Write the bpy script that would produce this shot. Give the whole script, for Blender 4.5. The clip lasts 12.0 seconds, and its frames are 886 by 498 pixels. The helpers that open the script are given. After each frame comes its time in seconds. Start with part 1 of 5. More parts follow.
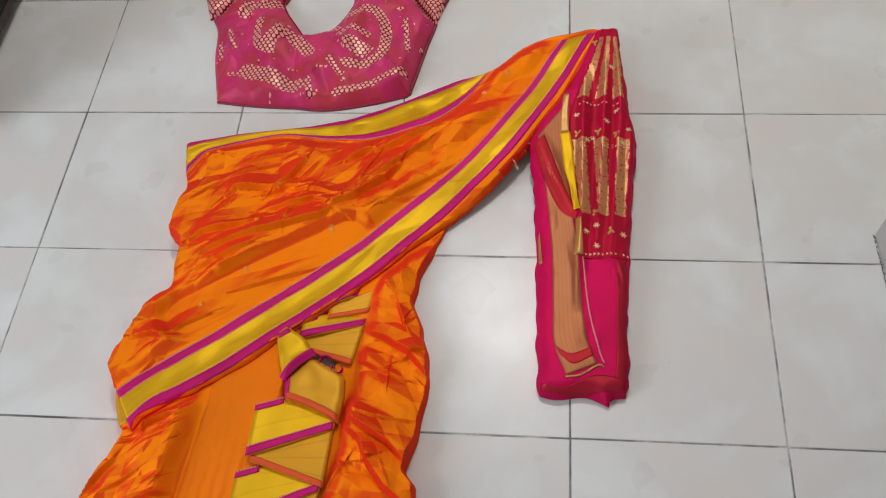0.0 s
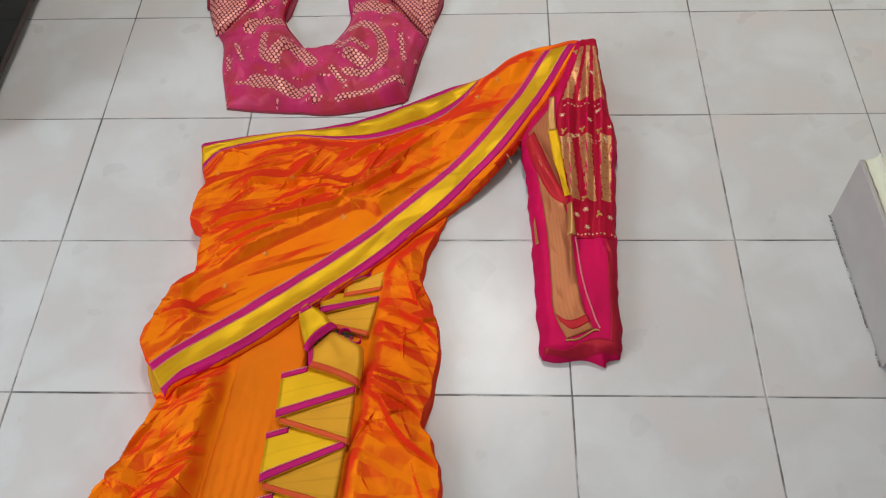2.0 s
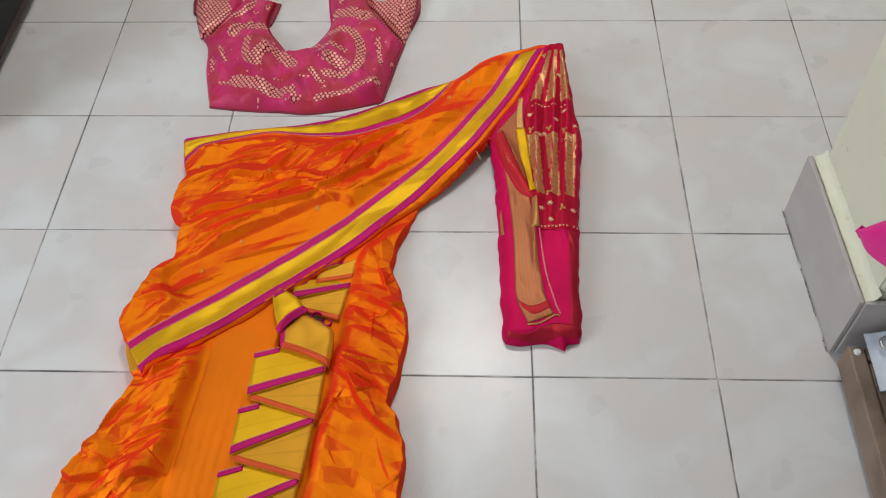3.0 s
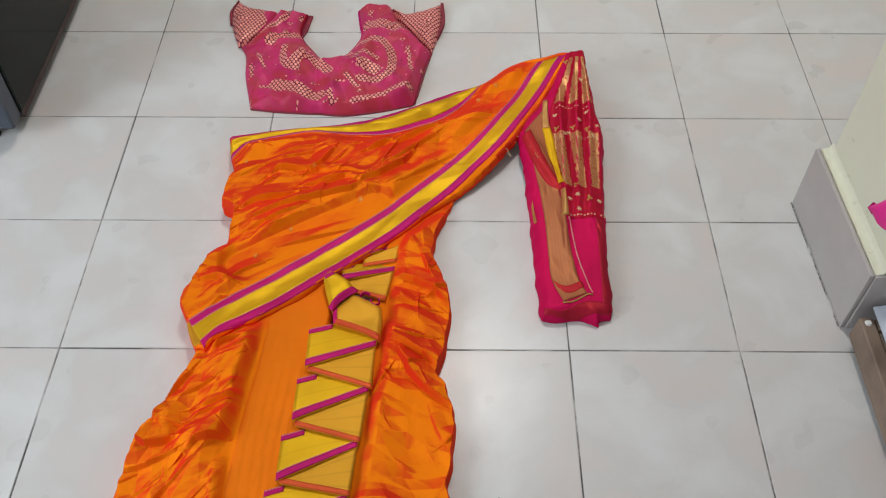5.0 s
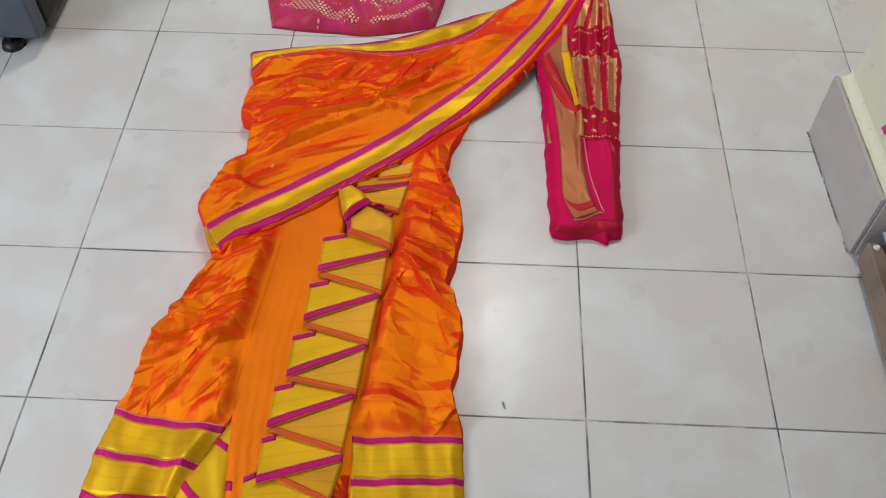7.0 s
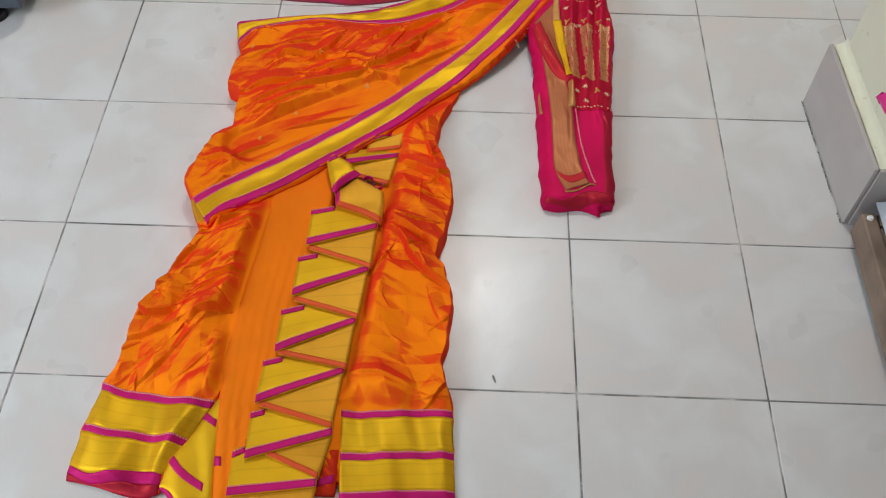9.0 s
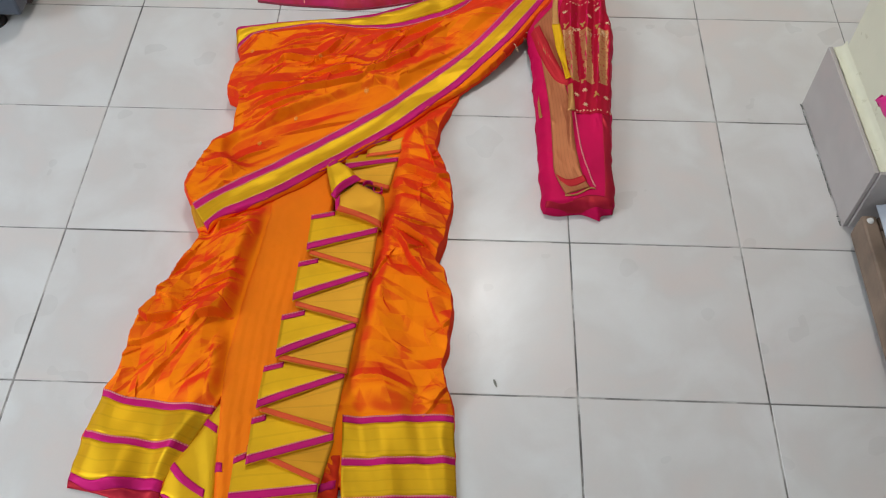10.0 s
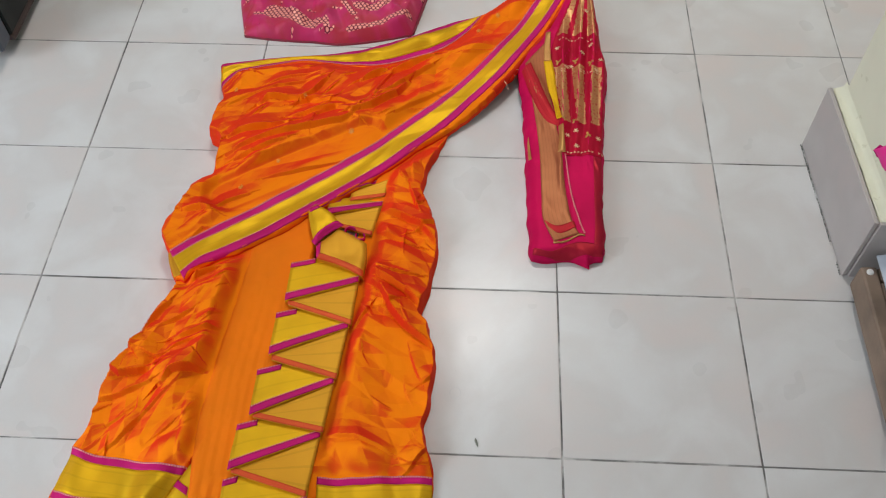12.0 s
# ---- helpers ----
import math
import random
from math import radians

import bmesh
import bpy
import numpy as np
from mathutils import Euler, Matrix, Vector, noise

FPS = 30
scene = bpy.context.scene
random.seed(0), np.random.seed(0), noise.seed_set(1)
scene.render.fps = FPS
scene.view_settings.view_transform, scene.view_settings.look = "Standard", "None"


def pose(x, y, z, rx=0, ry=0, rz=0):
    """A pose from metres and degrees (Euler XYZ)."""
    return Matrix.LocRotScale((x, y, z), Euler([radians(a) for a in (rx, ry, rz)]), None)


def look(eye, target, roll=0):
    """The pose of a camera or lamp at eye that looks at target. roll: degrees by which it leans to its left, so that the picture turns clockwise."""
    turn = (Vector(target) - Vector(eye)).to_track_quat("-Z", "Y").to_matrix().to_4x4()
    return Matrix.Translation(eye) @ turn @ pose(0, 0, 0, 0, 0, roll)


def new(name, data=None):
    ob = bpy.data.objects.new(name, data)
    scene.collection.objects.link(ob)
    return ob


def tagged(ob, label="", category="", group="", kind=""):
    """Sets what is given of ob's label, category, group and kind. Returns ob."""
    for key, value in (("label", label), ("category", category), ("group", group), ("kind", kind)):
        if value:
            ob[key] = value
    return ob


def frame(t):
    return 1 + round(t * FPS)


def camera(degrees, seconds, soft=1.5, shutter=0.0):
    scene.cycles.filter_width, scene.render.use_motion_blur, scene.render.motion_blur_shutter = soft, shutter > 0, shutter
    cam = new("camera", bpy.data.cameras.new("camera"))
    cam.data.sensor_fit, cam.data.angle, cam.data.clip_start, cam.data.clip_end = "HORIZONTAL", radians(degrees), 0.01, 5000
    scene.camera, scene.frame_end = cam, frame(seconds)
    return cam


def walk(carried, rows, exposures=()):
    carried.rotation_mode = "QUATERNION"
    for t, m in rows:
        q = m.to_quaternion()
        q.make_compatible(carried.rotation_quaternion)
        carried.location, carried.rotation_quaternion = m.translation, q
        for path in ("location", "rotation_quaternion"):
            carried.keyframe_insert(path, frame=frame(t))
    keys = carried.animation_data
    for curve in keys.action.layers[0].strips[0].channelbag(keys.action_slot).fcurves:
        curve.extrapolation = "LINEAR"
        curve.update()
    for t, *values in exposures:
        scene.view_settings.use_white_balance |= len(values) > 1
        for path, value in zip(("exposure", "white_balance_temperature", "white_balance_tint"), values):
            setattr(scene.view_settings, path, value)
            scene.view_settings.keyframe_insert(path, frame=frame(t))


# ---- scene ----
cam = camera(52.8, 12.0, soft=1.15)
PATH = [
    (0, (0.251, -1.046, 1.233), (0.036, -0.004, -0.461), -8.8),
    (0.5, (0.24, -1.054, 1.233), (0.061, -0.01, -0.464), -7.5),
    (1, (0.188, -1.107, 1.241), (0.057, -0.038, -0.443), -5.7),
    (1.5, (0.162, -1.17, 1.268), (0.062, -0.066, -0.397), -4.6),
    (2, (0.159, -1.221, 1.283), (0.071, -0.072, -0.351), -3.6),
    (2.5, (0.178, -1.262, 1.295), (0.101, -0.082, -0.319), -2.9),
    (3, (0.207, -1.311, 1.299), (0.131, -0.114, -0.302), -2.5),
    (3.2, (0.219, -1.335, 1.289), (0.132, -0.13, -0.305), -2.7),
    (5, (0.087, -1.457, 1.329), (0.074, -0.191, -0.22), -0.2),
    (5.5, (0.062, -1.485, 1.329), (0.044, -0.206, -0.208), 0.3),
    (6, (0.078, -1.508, 1.321), (0.037, -0.239, -0.225), 0.4),
    (6.5, (0.092, -1.528, 1.304), (0.04, -0.287, -0.264), 0.2),
    (7, (0.104, -1.536, 1.296), (0.046, -0.343, -0.308), -0.1),
    (7.5, (0.109, -1.536, 1.28), (0.055, -0.385, -0.355), -0.1),
    (9.5, (0.115, -1.522, 1.286), (0.069, -0.381, -0.356), -0.1),
    (10, (0.112, -1.522, 1.286), (0.067, -0.375, -0.352), -0.2),
    (10.5, (0.111, -1.52, 1.285), (0.064, -0.369, -0.35), -0.4),
    (11, (0.118, -1.507, 1.282), (0.066, -0.355, -0.352), -0.7),
    (11.5, (0.133, -1.477, 1.282), (0.072, -0.324, -0.351), -1.0),
    (12, (0.164, -1.431, 1.289), (0.083, -0.275, -0.342), -1.5),
]
walk(cam, [(t, look(eye, target, roll)) for t, eye, target, roll in PATH])

# ---- light and exposure ----
world = bpy.data.worlds.new("sky")
scene.world = world
world.use_nodes = True
wn = world.node_tree
sky = wn.nodes.new("ShaderNodeTexSky")
sky.sky_type = "NISHITA"
sky.sun_disc = False
sky.sun_elevation, sky.sun_rotation = radians(40), radians(250)
wn.nodes["Background"].inputs["Strength"].default_value = 0.08
wn.links.new(sky.outputs[0], wn.nodes["Background"].inputs["Color"])
scene.view_settings.exposure = 0.17


def area_lamp(name, m, sx, sy, watts, colour):
    data = bpy.data.lights.new(name, "AREA")
    data.shape, data.size, data.size_y, data.energy, data.color = "RECTANGLE", sx, sy, watts, colour
    ob = new(name, data)
    ob.matrix_world = m
    return ob


# daylight in the window's opening
area_lamp("window_daylight", look((-2.45, -1.65, 1.55), (-0.9, -1.1, 0.7)), 1.3, 1.25, 45, (0.80, 0.90, 1.0))
# the ceiling lamp
area_lamp("ceiling_lamp_light", look((0.17, 0.92, 2.62), (0.17, 0.9, 0)), 0.34, 0.34, 25, (1.0, 0.97, 0.94))


# ---- materials ----
class Nodes:
    """Short hand for building a material's node tree."""

    def __init__(self, name):
        self.mat = bpy.data.materials.new(name)
        self.mat.use_nodes = True
        self.tree = self.mat.node_tree
        self.bsdf = self.tree.nodes["Principled BSDF"]
        self.out = self.tree.nodes["Material Output"]

    def node(self, kind, **values):
        n = self.tree.nodes.new(kind)
        for key, value in values.items():
            n.inputs[key].default_value = value
        return n

    def link(self, a, b):
        self.tree.links.new(a, b)

    def coords(self, which="Object"):
        return self.tree.nodes.new("ShaderNodeTexCoord").outputs[which]

    def noise(self, scale, detail=3.0, rough=0.55, vec=None, distortion=0.0):
        n = self.node("ShaderNodeTexNoise", Scale=scale, Detail=detail, Roughness=rough, Distortion=distortion)
        self.link(vec if vec is not None else self.coords(), n.inputs["Vector"])
        return n.outputs["Fac"]

    def ramp(self, fac, stops):
        n = self.tree.nodes.new("ShaderNodeValToRGB")
        while len(n.color_ramp.elements) < len(stops):
            n.color_ramp.elements.new(0.5)
        for e, (p, c) in zip(n.color_ramp.elements, stops):
            e.position, e.color = p, (*c, 1)
        self.link(fac, n.inputs["Fac"])
        return n.outputs["Color"]

    def math(self, op, a, b=0.0, c=0.0):
        n = self.tree.nodes.new("ShaderNodeMath")
        n.operation = op
        for s, v in zip(n.inputs, (a, b, c)):
            if isinstance(v, (int, float)):
                s.default_value = v
            else:
                self.link(v, s)
        return n.outputs[0]

    def mix(self, fac, a, b, blend="MIX"):
        n = self.tree.nodes.new("ShaderNodeMix")
        n.data_type, n.blend_type = "RGBA", blend
        for s, v in ((n.inputs[0], fac), (n.inputs[6], a), (n.inputs[7], b)):
            if isinstance(v, (int, float)):
                s.default_value = v
            elif isinstance(v, tuple):
                s.default_value = (*v, 1)
            else:
                self.link(v, s)
        return n.outputs[2]

    def bump(self, height, strength, distance, normal=None):
        n = self.node("ShaderNodeBump", Strength=strength, Distance=distance)
        self.link(height, n.inputs["Height"])
        if normal is not None:
            self.link(normal, n.inputs["Normal"])
        return n.outputs["Normal"]

    def attribute(self, name):
        n = self.tree.nodes.new("ShaderNodeAttribute")
        n.attribute_name = name
        return n.outputs["Fac"]


def plain(name, colour, rough=0.5, metal=0.0, vary=0.12, scale=25.0, bump=0.1, coat=0.0):
    k = Nodes(name)
    dark = tuple(c * (1 - vary) for c in colour)
    light = tuple(min(1, c * (1 + vary)) for c in colour)
    k.link(k.ramp(k.noise(scale, 5), [(0.3, dark), (0.7, light)]), k.bsdf.inputs["Base Color"])
    k.bsdf.inputs["Roughness"].default_value = rough
    k.bsdf.inputs["Metallic"].default_value = metal
    k.bsdf.inputs["Coat Weight"].default_value = coat
    if bump:
        k.link(k.bump(k.noise(scale * 6, 4), bump, 0.002), k.bsdf.inputs["Normal"])
    return k.mat


def silk(name, warp, weft, share=0.3, rough=0.5, vary=0.12, stripe=0.0, wrinkle=0.1, along=1.0, shot=0.0):
    """Two-tone woven silk: a matt warp colour under a glossy weft colour. shot: how far the weft's gloss dies out where the cloth turns away or stands square to the eye."""
    k = Nodes(name)
    uv = k.coords("UV")
    big = k.noise(9.0, 4, vec=k.coords())
    k1 = k.ramp(big, [(0.3, tuple(c * (1 - vary) for c in warp)), (0.75, tuple(min(1, c * (1 + vary)) for c in warp))])
    stretch = k.node("ShaderNodeMapping", Scale=(90, 900, 1))
    k.link(k.coords(), stretch.inputs["Vector"])
    slub = k.noise(1.0, 2, vec=stretch.outputs[0])
    base = k.mix(k.math("MULTIPLY", slub, 0.30), k1, tuple(0.6 * c for c in warp))
    gloss = weft
    if stripe:
        wave = k.node("ShaderNodeTexWave", Scale=along, Distortion=0.0)
        wave.bands_direction = "X"
        k.link(uv, wave.inputs["Vector"])
        line = k.math("MULTIPLY", k.math("GREATER_THAN", wave.outputs["Fac"], 0.95), stripe)
        base = k.mix(line, base, tuple(0.5 * c for c in warp))
        gloss = k.mix(line, weft, tuple(0.55 * c for c in weft))
    lay = k.node("ShaderNodeMapping", Rotation=(0, 0, radians(-32)), Scale=(11, 30, 11))
    k.link(k.coords(), lay.inputs["Vector"])
    crease = k.tree.nodes.new("ShaderNodeTexNoise")
    crease.noise_type = "RIDGED_MULTIFRACTAL"
    for key, value in (("Scale", 1.0), ("Detail", 2.0), ("Roughness", 0.5), ("Distortion", 0.2)):
        crease.inputs[key].default_value = value
    k.link(lay.outputs[0], crease.inputs["Vector"])
    normal = k.bump(crease.outputs["Fac"], wrinkle, 0.005, k.bump(slub, 0.06, 0.001))
    k.link(base, k.bsdf.inputs["Base Color"])
    k.bsdf.inputs["Roughness"].default_value = 0.75
    k.bsdf.inputs["Specular IOR Level"].default_value = 0.15
    k.link(normal, k.bsdf.inputs["Normal"])
    shine = k.node("ShaderNodeBsdfAnisotropic", Roughness=rough)
    if isinstance(gloss, tuple):
        shine.inputs["Color"].default_value = (*gloss, 1)
    else:
        k.link(gloss, shine.inputs["Color"])
    k.link(normal, shine.inputs["Normal"])
    both = k.node("ShaderNodeMixShader", Fac=share)
    if shot:
        turn = k.node("ShaderNodeLayerWeight", Blend=0.5)
        k.link(normal, turn.inputs["Normal"])
        gain = []
        for lo, hi, a, b in ((0.0, 0.075, 1 - 0.75 * shot, 1.0), (0.10, 0.48, share, share * (1 - shot))):
            span = k.tree.nodes.new("ShaderNodeMapRange")
            span.interpolation_type = "SMOOTHSTEP"
            for key, value in (("From Min", lo), ("From Max", hi), ("To Min", a), ("To Max", b)):
                span.inputs[key].default_value = value
            k.link(turn.outputs["Facing"], span.inputs["Value"])
            gain.append(span.outputs["Result"])
        k.link(k.math("MULTIPLY", *gain), both.inputs[0])
    k.link(k.bsdf.outputs[0], both.inputs[1])
    k.link(shine.outputs[0], both.inputs[2])
    k.link(both.outputs[0], k.out.inputs["Surface"])
    return k.mat


def dot_lattice(k, vec, pitch):
    """Distance to the nearest point of a honeycomb lattice, in pitches."""
    sep = k.tree.nodes.new("ShaderNodeSeparateXYZ")
    k.link(vec, sep.inputs[0])
    best = None
    for ox, oy in ((0.0, 0.0), (0.5, 0.5)):
        dx = k.math("SUBTRACT", k.math("FRACT", k.math("MULTIPLY_ADD", sep.outputs[0], 1 / pitch, ox + 100)), 0.5)
        dy = k.math("MULTIPLY", k.math("SUBTRACT", k.math("FRACT", k.math("MULTIPLY_ADD", sep.outputs[1], 1 / (pitch * 1.5), oy + 100)), 0.5), 1.5)
        d = k.math("SQRT", k.math("ADD", k.math("MULTIPLY", dx, dx), k.math("MULTIPLY", dy, dy)))
        best = d if best is None else k.math("MINIMUM", best, d)
    return best


def brocade(name, warp, weft, gold, outline):
    """Blouse brocade: gold honeycomb dots where the mesh says that the pattern is woven in."""
    k = Nodes(name)
    uv = k.coords("UV")
    d = dot_lattice(k, uv, 0.0092)
    where = k.math("ADD", k.attribute("zari"), k.math("MULTIPLY", k.math("SUBTRACT", k.noise(90, 2, vec=uv), 0.5), 0.6))
    inside = k.math("GREATER_THAN", where, 0.5)
    dot = k.math("MULTIPLY", k.math("LESS_THAN", d, 0.36), inside)
    rim = k.math("MULTIPLY", k.math("MULTIPLY", k.math("GREATER_THAN", d, 0.36), inside), 0.95)
    big = k.ramp(k.noise(14, 4, vec=uv), [(0.3, tuple(0.75 * c for c in warp)), (0.7, tuple(1.15 * c for c in warp))])
    big = k.mix(k.ramp(k.noise(17, 3, vec=uv, distortion=0.6), [(0.45, (0, 0, 0)), (0.62, (0.85, 0.85, 0.85))]), big, (0.46, 0.035, 0.045))
    c = k.mix(rim, big, outline)
    c = k.mix(dot, c, gold)
    k.link(c, k.bsdf.inputs["Base Color"])
    k.bsdf.inputs["Roughness"].default_value = 0.5
    k.bsdf.inputs["Sheen Weight"].default_value = 0.05
    k.bsdf.inputs["Specular IOR Level"].default_value = 0.2
    normal = k.bump(k.noise(45, 4, vec=uv, distortion=0.5), 0.25, 0.003, k.bump(dot, 0.25, 0.0005))
    k.link(normal, k.bsdf.inputs["Normal"])
    shine = k.node("ShaderNodeBsdfAnisotropic", Roughness=0.38)
    k.link(k.mix(dot, weft, (0.95, 0.60, 0.40)), shine.inputs["Color"])
    k.link(normal, shine.inputs["Normal"])
    both = k.node("ShaderNodeMixShader")
    k.link(k.math("MULTIPLY_ADD", dot, 0.09, 0.03), both.inputs[0])
    k.link(k.bsdf.outputs[0], both.inputs[1])
    k.link(shine.outputs[0], both.inputs[2])
    k.link(both.outputs[0], k.out.inputs["Surface"])
    return k.mat


def figured_brocade(name, warp, weft, gold, gold_gloss):
    """Crimson silk with broken gold figures in upright columns, in two blocks along the cloth."""
    k = Nodes(name)
    sep = k.tree.nodes.new("ShaderNodeSeparateXYZ")
    uv = k.coords("UV")
    k.link(uv, sep.inputs[0])
    u, v = sep.outputs[0], sep.outputs[1]
    column = k.math("SINE", k.math("MULTIPLY_ADD", u, 19.0, -1.3))
    blocks = None
    for lo, hi in ((0.03, 0.19), (0.285, 0.44)):
        b = k.math("MULTIPLY", k.math("GREATER_THAN", v, lo), k.math("LESS_THAN", v, hi))
        blocks = b if blocks is None else k.math("MAXIMUM", blocks, b)
    size = k.node("ShaderNodeMapping", Scale=(60, 60, 60))
    k.link(k.coords(), size.inputs["Vector"])
    cells = k.node("ShaderNodeTexVoronoi", Scale=1.6)
    k.link(size.outputs[0], cells.inputs["Vector"])
    rough = k.noise(55, 4, 0.65)
    keep = k.math("ADD", column, k.math("MULTIPLY", k.math("SUBTRACT", rough, 0.5), 1.5))
    keep = k.math("SUBTRACT", keep, k.math("MULTIPLY", k.math("GREATER_THAN", cells.outputs["Distance"], 0.62), 0.35))
    on = k.math("MULTIPLY", k.math("GREATER_THAN", keep, -0.42), blocks)
    on = k.math("MULTIPLY", on, k.math("MULTIPLY_ADD", k.math("GREATER_THAN", k.noise(170, 3, 0.6), 0.42), 0.55, 0.45))
    sparse = k.math("GREATER_THAN", k.noise(150, 2), 0.78)
    on = k.math("MAXIMUM", on, k.math("MULTIPLY", sparse, 0.8))
    k.link(k.mix(on, k.ramp(k.noise(12, 3), [(0.3, tuple(0.75 * c for c in warp)), (0.7, warp)]), gold), k.bsdf.inputs["Base Color"])
    k.bsdf.inputs["Roughness"].default_value = 0.6
    k.bsdf.inputs["Specular IOR Level"].default_value = 0.15
    normal = k.bump(k.noise(70, 3), 0.15, 0.003, k.bump(on, 0.3, 0.0005))
    k.link(normal, k.bsdf.inputs["Normal"])
    shine = k.node("ShaderNodeBsdfAnisotropic", Roughness=0.42)
    k.link(k.mix(on, weft, gold_gloss), shine.inputs["Color"])
    k.link(normal, shine.inputs["Normal"])
    both = k.node("ShaderNodeMixShader")
    k.link(k.math("MULTIPLY_ADD", on, 0.22, 0.07), both.inputs[0])
    k.link(k.bsdf.outputs[0], both.inputs[1])
    k.link(shine.outputs[0], both.inputs[2])
    k.link(both.outputs[0], k.out.inputs["Surface"])
    return k.mat


def tile_material(name, pale, pink, grey, rough):
    """Glazed floor tile with faint clouds; every tile has clouds of its own."""
    k = Nodes(name)
    info = k.tree.nodes.new("ShaderNodeObjectInfo")
    shift = k.node("ShaderNodeCombineXYZ")
    k.link(k.math("MULTIPLY", info.outputs["Random"], 37.0), shift.inputs[0])
    k.link(k.math("MULTIPLY", info.outputs["Random"], 91.0), shift.inputs[1])
    add = k.tree.nodes.new("ShaderNodeVectorMath")
    k.link(k.coords(), add.inputs[0])
    k.link(shift.outputs[0], add.inputs[1])
    vec = add.outputs[0]
    cloud = k.noise(6.5, 4, 0.5, vec=vec, distortion=0.4)
    veil = k.noise(11.0, 2, 0.4, vec=vec)
    c = k.ramp(cloud, [(0.35, pale), (0.52, grey), (0.68, pink)])
    c = k.mix(k.math("MULTIPLY", k.ramp(veil, [(0.48, (0, 0, 0)), (0.75, (1, 1, 1))]), 0.14), c, (0.74, 0.73, 0.71))
    c = k.mix(k.math("MULTIPLY", k.noise(240, 2, vec=vec), 0.07), c, (0.35, 0.33, 0.31))
    tint = k.math("MULTIPLY_ADD", info.outputs["Random"], 0.07, 0.0)
    c = k.mix(tint, c, (0.5, 0.46, 0.44))
    k.link(c, k.bsdf.inputs["Base Color"])
    k.link(k.math("MULTIPLY_ADD", veil, 0.12, rough), k.bsdf.inputs["Roughness"])
    k.bsdf.inputs["Specular IOR Level"].default_value = 0.36
    k.link(k.bump(k.noise(18, 3, vec=vec), 0.05, 0.002), k.bsdf.inputs["Normal"])
    return k.mat


def grout_material():
    k = Nodes("grout")
    n = k.noise(9, 6, 0.7)
    k.link(k.ramp(n, [(0.36, (0.085, 0.08, 0.075)), (0.5, (0.24, 0.23, 0.22)), (0.61, (0.54, 0.52, 0.50))]), k.bsdf.inputs["Base Color"])
    k.bsdf.inputs["Roughness"].default_value = 0.85
    return k.mat


def plaster_material(name, colour, stain):
    k = Nodes(name)
    fine = k.noise(4, 6, 0.6)
    spots = k.noise(22, 4, 0.7)
    c = k.ramp(fine, [(0.3, tuple(0.9 * v for v in colour)), (0.7, colour)])
    c = k.mix(k.math("MULTIPLY", k.math("GREATER_THAN", spots, 0.66), 0.35), c, stain)
    k.link(c, k.bsdf.inputs["Base Color"])
    k.bsdf.inputs["Roughness"].default_value = 0.7
    k.link(k.bump(k.noise(35, 5), 0.3, 0.004), k.bsdf.inputs["Normal"])
    return k.mat


def dashed_material(name, colour, gap):
    k = Nodes(name)
    sep = k.tree.nodes.new("ShaderNodeSeparateXYZ")
    k.link(k.coords("UV"), sep.inputs[0])
    on = k.math("GREATER_THAN", k.math("FRACT", k.math("MULTIPLY", sep.outputs[1], 260.0)), 0.42)
    k.link(k.mix(on, gap, colour), k.bsdf.inputs["Base Color"])
    k.bsdf.inputs["Roughness"].default_value = 0.45
    return k.mat


def emitter(name, colour, strength):
    k = Nodes(name)
    k.bsdf.inputs["Base Color"].default_value = (0.9, 0.9, 0.9, 1)
    k.bsdf.inputs["Emission Color"].default_value = (*colour, 1)
    k.bsdf.inputs["Emission Strength"].default_value = strength
    return k.mat


M_TILE = tile_material("glazed_tile", (0.69, 0.688, 0.678), (0.66, 0.60, 0.572), (0.632, 0.612, 0.594), 0.235)
M_SKIRT_TILE = tile_material("grey_tile", (0.45, 0.41, 0.395), (0.46, 0.40, 0.38), (0.42, 0.385, 0.37), 0.35)
M_GROUT = grout_material()
M_WALL = plaster_material("cream_paint", (0.72, 0.71, 0.56), (0.45, 0.43, 0.28))
M_ROOM = plaster_material("white_paint", (0.78, 0.77, 0.74), (0.66, 0.65, 0.62))
M_CEILING = plaster_material("ceiling_paint", (0.82, 0.82, 0.80), (0.75, 0.75, 0.73))
M_ORANGE = silk("orange_shot_silk", (0.82, 0.032, 0.004), (0.96, 0.335, 0.010), 0.90, 0.76, wrinkle=0.06, shot=0.97)
M_PANEL = silk("orange_pleated_silk", (0.90, 0.145, 0.004), (0.95, 0.38, 0.012), 0.38, 0.75, wrinkle=0.05, shot=0.5)
M_RED = silk("red_silk", (0.60, 0.02, 0.006), (0.85, 0.10, 0.01), 0.2, 0.5, shot=0.8)
M_YELLOW = silk("gold_border", (0.62, 0.305, 0.004), (0.94, 0.60, 0.025), 0.38, 0.50, 0.25, stripe=0.16, along=0.95, shot=0.5)
M_BROWN = silk("gold_reverse", (0.55, 0.215, 0.008), (0.84, 0.48, 0.05), 0.28, 0.5, 0.15, stripe=0.25, along=0.95)
M_PINK = silk("magenta_edge", (0.53, 0.005, 0.135), (0.75, 0.05, 0.28), 0.14, 0.5, 0.25)
M_RUST = silk("rust_edge", (0.65, 0.06, 0.02), (0.80, 0.20, 0.06), 0.2, 0.5)
M_PALLU = silk("magenta_silk", (0.57, 0.001, 0.074), (0.72, 0.015, 0.12), 0.15, 0.5, 0.2, wrinkle=0.15, shot=0.6)
